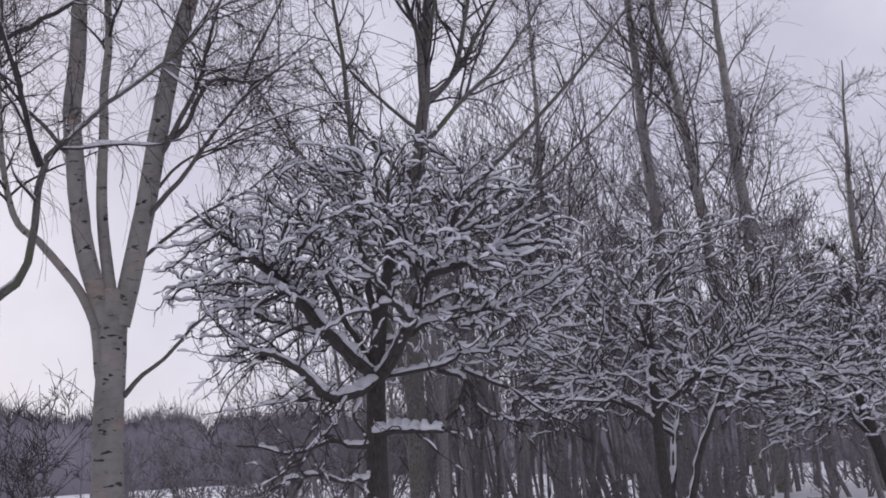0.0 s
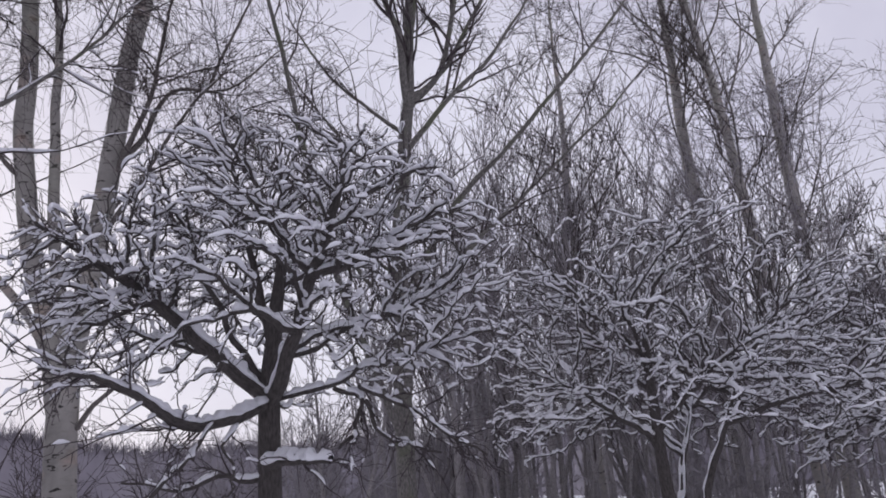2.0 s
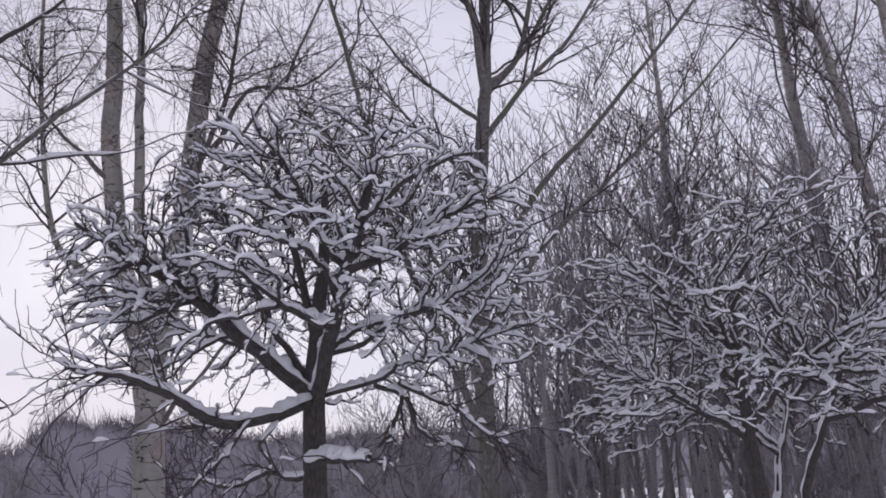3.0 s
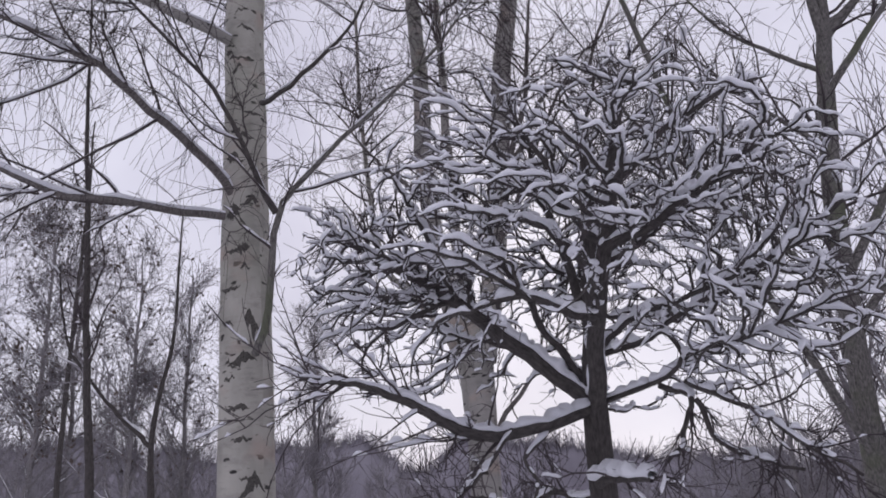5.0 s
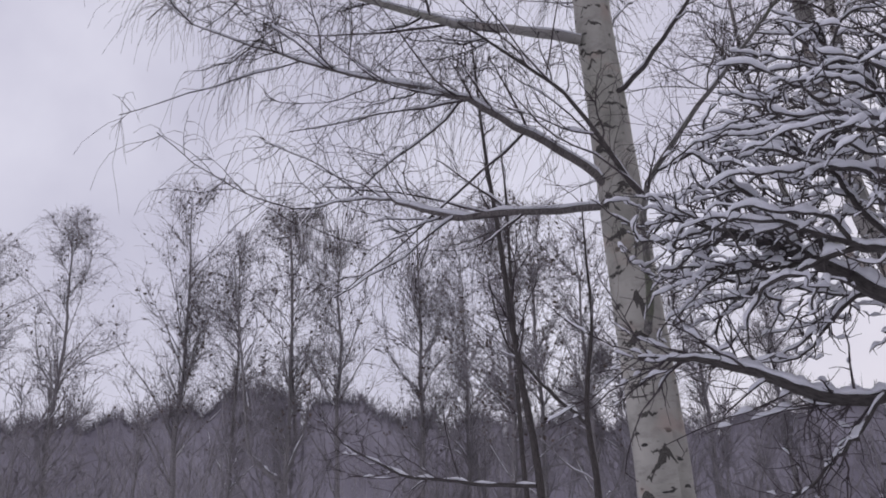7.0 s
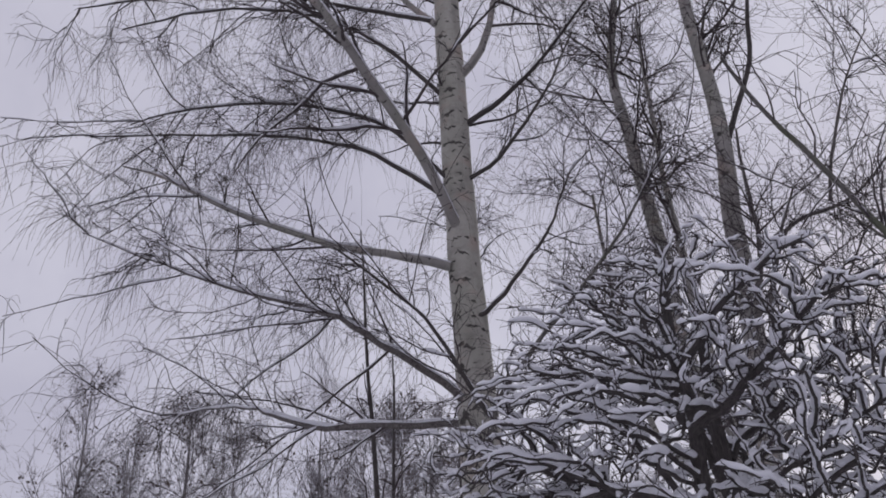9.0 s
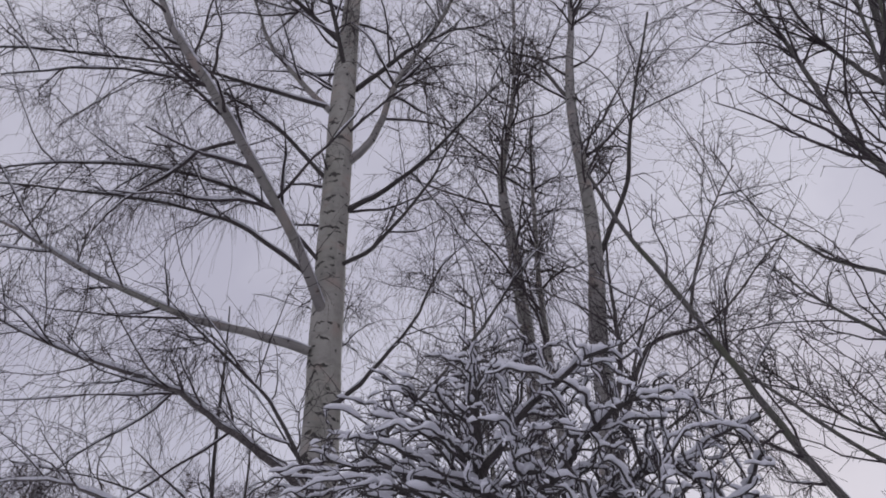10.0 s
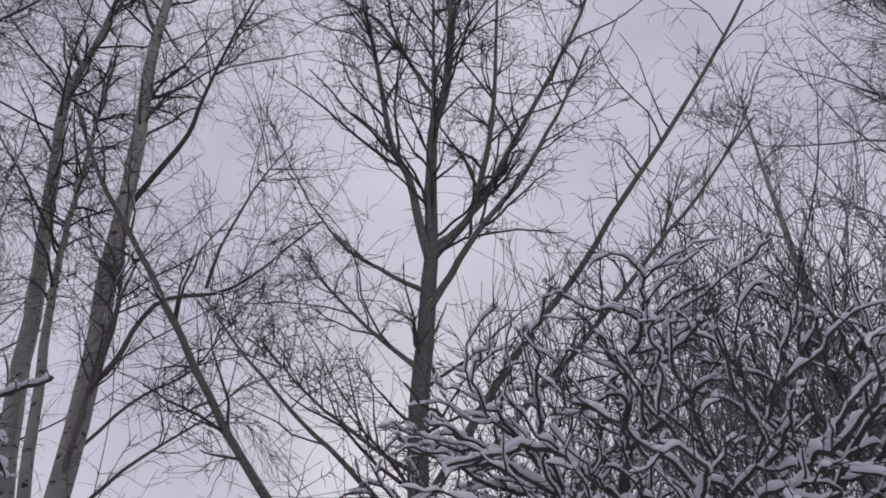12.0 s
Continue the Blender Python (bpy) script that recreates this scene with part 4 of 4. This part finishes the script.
t_limbs.append(limb_of([(-0.5, 14.05, 4.0), (-0.97, 13.64, 4.82), (-1.6, 13.2, 5.7), (-2.47, 12.71, 6.99), (-3.0, 12.4, 7.9)], 0.045, 0.012, 18))
t_limbs.append(limb_of([(0.0, 14.2, 10.3), (0.4, 14.0, 11.2), (0.8, 13.8, 12.6), (1.0, 13.7, 14.5)], 0.05, 0.016))
t_limbs.append(limb_of([(-0.42, 14.1, 6.4), (-1.0, 13.9, 7.1), (-1.7, 13.7, 8.0), (-2.3, 13.6, 9.0)], 0.04, 0.012))
t_limbs.append(limb_of([(-0.3, 14.15, 7.6), (-0.9, 14.0, 8.1), (-1.6, 13.8, 8.9), (-2.2, 13.6, 10.0)], 0.04, 0.012))
t_limbs.append(limb_of([(-0.2, 14.2, 8.2), (-0.05, 14.0, 9.4), (0.25, 13.9, 11.0), (0.45, 13.8, 13.0), (0.5, 13.8, 15.5)], 0.05, 0.016))
t_limbs.append(limb_of([(-0.55, 14.1, 5.0), (-1.2, 13.8, 5.6), (-2.0, 13.5, 6.4), (-2.7, 13.3, 7.4)], 0.035, 0.01))
t_limbs.append(limb_of([(0.1, 14.3, 11.2), (-0.3, 14.1, 12.2), (-0.6, 14.0, 13.6), (-0.6, 13.9, 15.5)], 0.045, 0.014))
b1 = sprout(t_limbs[:4] + t_limbs[8:], 13, 2.9, 36, (0.15, 1.0), rise=0.15, wiggle=0.13, k=9, taper=0.55, rmin=0.013, rmax=0.032, per=4.5)
b1 += sprout(t_trunk, 38, 2.2, 60, (0.26, 1.0), rise=0.15, wiggle=0.15, k=9, taper=0.25, rmin=0.011, rmax=0.028)
thin = sprout(t_limbs[4:8], 13, 1.8, 48, (0.3, 0.95), rise=0.1, wiggle=0.15, k=9, taper=0.45, rmin=0.009, rmax=0.02)
b2 = sprout(b1, 6.3, 1.0, 50, (0.15, 1.0), rise=0.1, wiggle=0.2, k=6, taper=0.55, rmin=0.0075, rmax=0.013)
b2 += sprout(thin, 3.5, 0.9, 55, (0.2, 1.0), wiggle=0.2, k=6, taper=0.55, rmin=0.007, rmax=0.011)
b3 = sprout(b2, 3.2, 0.5, 52, (0.2, 1.0), droop=0.2, wiggle=0.22, k=4, taper=0.6, rmin=0.0055, rmax=0.0075)
b1 = [(np.concatenate([p for p, _ in b1 + thin]), np.concatenate([r for _, r in b1 + thin]))]
tree_from("tall_tree", T, "tall dark-barked bare tree with long ascending limbs", "tree", t_trunk, t_limbs, b1, b2 + b3, BARK_TALL, TWIG, 0.02, t_limbs + b1, 0.4, single=250)


# ---- birches at the wood's edge ----
def bare_birch(place, height, radius, lean, label, twig=TWIG_BIRCH, bark=BIRCH_GREY, n=26, name="birch_tree", group="birches at the wood's edge"):
    x, y, z = place
    trunk = [limb_of([(x, y, -0.2), (x + lean * 0.3, y, height * 0.3), (x + lean * 0.5, y + 0.2, height * 0.6), (x + lean, y + 0.3, height)], radius, 0.02, 30, 0.03, radii=(radius, radius * 0.92, radius * 0.7, 0.02))]
    limbs = sprout(trunk, n, height * 0.3, 46, (0.3, 0.95), rise=0.35, wiggle=0.12, k=10, taper=0.33, rmin=0.013, rmax=0.042)
    b1 = sprout(limbs, 11, height * 0.12, 48, (0.2, 1.0), rise=0.2, wiggle=0.18, k=6, taper=0.5, rmin=0.008, rmax=0.016)
    b2 = sprout(b1, 8 * (height / 24) ** 1.6, height * 0.045, 48, (0.15, 1.0), rise=0.05, droop=0.3, wiggle=0.22, k=4, taper=0.55, rmin=0.0075, rmax=0.0095)
    singles = [(limbs[0][0][i:i + 1], limbs[0][1][i:i + 1]) for i in range(len(limbs[0][0]))]
    return tree_from(name, place, label, "tree", trunk, singles, b1, b2, bark, twig, 0, None, group=group, limb_sides=5, limb_mat=[BIRCH_LIMB])


bare_birch((7.6, 28.0, 0), 24, 0.26, 0.3, "slender leaning birch above the thicket")
bare_birch((9.4, 26.0, 0), 22, 0.21, -1.8, "slender leaning birch above the thicket")
bare_birch((10.2, 26.6, 0), 23, 0.23, 0.6, "straight slender birch above the thicket")
bare_birch((13.5, 27.0, 0), 15, 0.16, 1.6, "spreading young birch at the wood's edge")
bare_birch((3.0, 24.0, 0), 17, 0.15, 0.4, "slender grey birch standing in the thicket")


def dense_tree(place, height, crown, label):
    """A tree with a close ball of fine twigs at its top."""
    x, y, z = place
    trunk = [limb_of([(x, y, -0.1), (x + 0.1, y, height * 0.5), (x, y, height)], 0.13, 0.03, 14, 0.03)]
    stems = sprout(trunk, 20, 2.0, 60, (0.5, 1.0), rise=0.2, wiggle=0.12, k=6, taper=0.5, rmin=0.02, rmax=0.04)
    c, q = np.array([x, y, height - 0.3]), np.array([crown, crown, crown * 0.85])
    b1 = sprout(stems, 9, 1.0, 55, (0.2, 1.0), rise=0.2, wiggle=0.2, k=5, taper=0.6, rmin=0.014, rmax=0.02, inside=(c, q))
    b2 = sprout(b1, 5, 0.5, 55, (0.2, 1.0), rise=0.1, wiggle=0.25, k=4, taper=0.6, rmin=0.0125, rmax=0.015, inside=(c, q * 1.1))
    tree_from("dense_tree", place, label, "tree", trunk, [], stems, b1 + b2, BARK_POLE, TWIG_BIRCH, 0, None)


dense_tree((12.4, 27.8, 0.0), 8.8, 2.3, "dark bare tree with a close twiggy crown")
dense_tree((14.2, 28.6, 0.0), 8.4, 2.2, "dark bare tree with a close twiggy crown")

# ---- thicket behind ----
def thicket():
    g = np.random.default_rng(11)
    n = 190
    x = g.uniform(-3.5, 22, n)
    y = 17.5 + g.uniform(0, 16, n) + 0.08 * np.abs(x)
    h = g.uniform(5.5, 10.5, n)
    x[:56], y[:56], h[:56] = g.uniform(-0.5, 9.5, 56), g.uniform(19, 27, 56), g.uniform(8.0, 12.0, 56)
    k = 9
    s = np.linspace(0, 1, k)[None]
    pts = np.stack([x[:, None] + g.normal(0, 1.0, (n, 1)) * s + np.cumsum(g.normal(0, 0.08, (n, k)), 1), y[:, None] + 0 * s, h[:, None] * s - 0.1], -1)
    rad = g.uniform(0.03, 0.08, n)[:, None] * (1.08 - s)
    for i in range(n):
        p = (x[i], y[i], 0)
        pole = [(pts[i:i + 1], rad[i:i + 1])]
        b1 = sprout(pole, 17, h[i] * 0.34, 36, (0.2, 1.0), rise=0.45, wiggle=0.1, k=6, taper=0.4, rmin=0.015, rmax=0.04)
        b2 = sprout(b1, 4.2, h[i] * 0.14, 44, (0.2, 1.0), rise=0.3, wiggle=0.14, k=4, taper=0.55, rmin=0.0125, rmax=0.017)
        t = thing("young_tree", p, "slim bare young tree in the snowy thicket", "tree", "thicket")
        part("trunk", mesh_of("trunk", *tubes(local(pole, p), 6)), BARK_POLE, t)
        # most get the pale twigs, for frost and for haze painted as colour
        joined("twig_spray", b1 + b2, 3, p, TWIG_FROST_HAZE if i < 20 or g.random() < 0.7 else TWIG_BIRCH, t)


thicket()


# ---- young trees with withered leaves ----
def leafy_tree(place, height, radius, label, leaves=500, twist=0.3, wide=1.0):
    """A slender young tree with an oval crown of many fine steep twigs."""
    x, y, z = place
    trunk = [limb_of([(x, y, -0.1), (x + twist * 0.5, y, height * 0.35), (x - twist * 0.3, y + 0.1, height * 0.7), (x, y, height)], radius, 0.012, 22, 0.03)]
    c, q = np.array([x, y, height * 0.62]), np.array([height * 0.17 * wide, height * 0.17 * wide, height * 0.43])
    limbs = sprout(trunk, 42, height * 0.3, 42, (0.2, 0.97), rise=0.4, wiggle=0.14, k=8, taper=0.4, rmin=0.011, rmax=0.026, inside=(c, q))
    b1 = sprout(limbs, 11, height * 0.14, 42, (0.15, 1.0), rise=0.3, wiggle=0.2, k=5, taper=0.5, rmin=0.0065, rmax=0.011, inside=(c, q * 1.06))
    b2 = sprout(b1, 6, height * 0.06, 46, (0.15, 1.0), rise=0.2, wiggle=0.24, k=4, taper=0.6, rmin=0.0055, rmax=0.008, inside=(c, q * 1.12))
    t = tree_from("young_tree", place, label, "tree", trunk, [], limbs, b1 + b2, BARK_POLE, TWIG_FROST_HAZE, 0.04, limbs, 0.4, "young trees along the field", shoot_mat=BARK_POLE)
    if leaves:
        pts = b1[0][0].reshape(-1, 3)
        pts = pts[pts[:, 2] > height * 0.35]
        c = pts[rng.integers(0, len(pts), leaves)] + rng.normal(0, 0.05, (leaves, 3)) - np.array(place)
        a, b = unit(rng.normal(size=(leaves, 3))), unit(rng.normal(size=(leaves, 3)))
        b = unit(b - (a * b).sum(-1, keepdims=True) * a)
        sz = rng.uniform(0.03, 0.07, (leaves, 1))
        n_ = np.cross(a, b) * sz * 0.35
        v = np.stack([c - a * sz, c + b * sz * 0.55 + n_, c + a * sz, c - b * sz * 0.55 + n_], 1).reshape(-1, 3)
        part("foliage", mesh_of("foliage", v, np.arange(4 * leaves).reshape(-1, 4)), LEAF, t, "curled withered brown leaves")["kind"] = "stuff"
    return t


def out_at(azimuth, dist):
    a = radians(azimuth)
    return (2.6 - math.sin(a) * dist, 2.9 + math.cos(a) * dist, 0.0)


# azimuth, distance, height, stem radius, leaves, breadth
for az, dist, hh, rr, lv, wd in ((104, 24, 8.6, 0.1, 250, 1.7), (99.3, 26, 10.2, 0.1, 250, 1.2), (91.5, 24, 10.7, 0.1, 700, 1.4), (88, 24, 9.3, 0.08, 420, 1.15), (84.2, 22, 9.6, 0.08, 420, 0.95), (80.8, 22, 9.5, 0.08, 200, 1.25),
                                 (75, 23, 10.4, 0.09, 420, 1.35), (71.8, 24, 9.4, 0.08, 300, 1.2), (68.5, 20, 9.0, 0.09, 900, 1.3), (66.5, 21, 9.2, 0.08, 700, 1.2), (63, 19, 7.8, 0.08, 300, 1.3), (59.7, 20, 7.6, 0.08, 200, 1.2), (55.5, 22, 7.4, 0.08, 120, 1.3), (51, 24, 7.6, 0.08, 120, 1.3)):
    leafy_tree(out_at(az, dist), hh, rr, "slender young tree holding withered brown leaves", lv, wide=wd)


def scrub():
    """Frosted bushes and seedling trees beyond the field trees."""
    g = np.random.default_rng(31)
    for i in range(74):
        x, y, z = out_at(g.uniform(40, 112), g.uniform(20, 40))
        h = g.uniform(2.8, 5.8)
        n = int(g.integers(3, 6))
        k = 6
        s = np.linspace(0, 1, k)[None]
        way = g.normal(0, 0.22, (n, 2))
        pts = np.stack([x + way[:, :1] * s * h + g.normal(0, 0.06, (n, k)), y + way[:, 1:] * s * h, h * g.uniform(0.7, 1.1, (n, 1)) * s - 0.1], -1)
        stems = [(pts, g.uniform(0.02, 0.045, (n, 1)) * (1.1 - s))]
        b1 = sprout(stems, 8, h * 0.38, 38, (0.15, 1.0), rise=0.35, wiggle=0.14, k=4, taper=0.6, rmin=0.015, rmax=0.022)
        b2 = sprout(b1, 5, h * 0.17, 44, (0.2, 1.0), rise=0.2, wiggle=0.2, k=3, taper=0.6, rmin=0.014, rmax=0.018)
        t = thing("bush", (x, y, 0.0), "frosted bare bush at the edge of the field", "bush", "bushes at the field's edge")
        joined("stem_spray", stems, 5, (x, y, 0.0), BARK_POLE, t)
        joined("twig_spray", b1 + b2, 3, (x, y, 0.0), TWIG_FROST_HAZE, t)


scrub()


def low_scrub():
    """Dark low bushes in the open ground behind the round tree."""
    g = np.random.default_rng(37)
    for i in range(72):
        wood = i >= 30
        x, y = (g.uniform(-1, 18), g.uniform(17, 32)) if wood else (g.uniform(-14.0, -0.5), g.uniform(20, 38))
        h = g.uniform(1.3, 2.4) if wood else g.uniform(2.4, 4.6)
        n, k = 5, 5
        s = np.linspace(0, 1, k)[None]
        way = g.normal(0, 0.35, (n, 2))
        pts = np.stack([x + way[:, :1] * s * h + g.normal(0, 0.05, (n, k)), y + way[:, 1:] * s * h, h * g.uniform(0.6, 1.1, (n, 1)) * s - 0.1], -1)
        stems = [(pts, 0.025 * (1.1 - s) * np.ones((n, 1)))]
        b1 = sprout(stems, 7 if wood else 9, h * 0.5, 42, (0.1, 1.0), rise=0.25, wiggle=0.16, k=5, taper=0.6, rmin=0.012, rmax=0.016)
        b2 = sprout(b1, 4 if wood else 6, h * 0.22, 46, (0.2, 1.0), rise=0.2, wiggle=0.2, k=3, taper=0.6, rmin=0.012, rmax=0.015)
        t = thing("bush", (x, y, 0.0), "low dark bare bush in the snow", "bush", "low bushes in the park")
        joined("stem_spray", stems, 5, (x, y, 0.0), BARK_POLE, t)
        joined("twig_spray", b1 + b2, 3, (x, y, 0.0), TWIG_FROST_HAZE if wood or g.random() < 0.85 else TWIG_BIRCH, t)


low_scrub()


def sapling(place, lines, label, n=16, length=1.1, snow=0.035, twig=TWIG, bark=BARK_DARK):
    """A thin tree given by its stems: (line, foot radius, tip radius)."""
    stems = [limb_of(p, r0, r1, 22, 0.015) for p, r0, r1 in lines]
    b1 = sprout(stems, n, length, 48, (0.25, 1.0), rise=0.3, wiggle=0.15, k=8, taper=0.5, rmin=0.008, rmax=0.018)
    b2 = sprout(b1, 6, length * 0.45, 50, (0.2, 1.0), rise=0.15, wiggle=0.2, k=5, taper=0.6, rmin=0.0055, rmax=0.009)
    tree_from("sapling", place, label, "tree", stems[:1], stems[1:], b1, b2, bark, twig, snow, stems + b1, 0.55, "saplings beside the white birch", trunk_sides=10, single=60)


sapling((-6.88, 7.3, 0.0), [([(-6.84, 7.35, -0.1), (-6.9, 7.21, 2.05), (-6.97, 7.05, 3.75), (-7.06, 6.87, 5.6), (-7.12, 6.74, 7.3), (-7.16, 6.65, 8.8)], 0.06, 0.01),
                            ([(-6.92, 7.18, 1.9), (-7.2, 6.52, 1.96), (-7.48, 5.86, 2.02), (-7.7, 5.33, 2.24), (-7.87, 4.93, 2.5)], 0.03, 0.01)], "thin dark sapling beside the white birch")
sapling((-7.5, 8.3, 0.0), [([(-7.5, 8.3, -0.1), (-7.45, 8.25, 1.8), (-7.4, 8.2, 2.9), (-7.35, 8.35, 4.2), (-7.4, 8.4, 6.0)], 0.06, 0.01),
                           ([(-7.42, 8.2, 2.7), (-7.7, 7.8, 3.2), (-8.0, 7.3, 4.0), (-8.1, 7.1, 5.0)], 0.035, 0.01)], "forked snow-dusted sapling behind the white birch", twig=TWIG_FROST_HAZE)
sapling((-9.5, 8.1, 0.0), [([(-9.5, 8.1, -0.1), (-9.6, 8.05, 3.0), (-9.55, 8.0, 6.5), (-9.6, 8.0, 8.0)], 0.05, 0.01)], "thin bare sapling in the snowy field", 14)
sapling((-19.55, 5.15, 0.0), [([(-19.55, 5.15, -0.1), (-19.55, 5.14, 1.8), (-19.55, 5.12, 2.5), (-19.53, 5.4, 3.6), (-19.54, 5.25, 5.9), (-19.55, 5.1, 9.8)], 0.11, 0.015),
                              ([(-19.55, 5.1, 2.45), (-19.6, 4.5, 2.95), (-19.6, 4.15, 3.5), (-19.61, 3.96, 5.3), (-19.63, 3.56, 8.6)], 0.09, 0.015)], "young tree with a snow-filled fork low on the stem", 26, 2.0, 0.06, TWIG_FROST_HAZE, BARK_POLE)
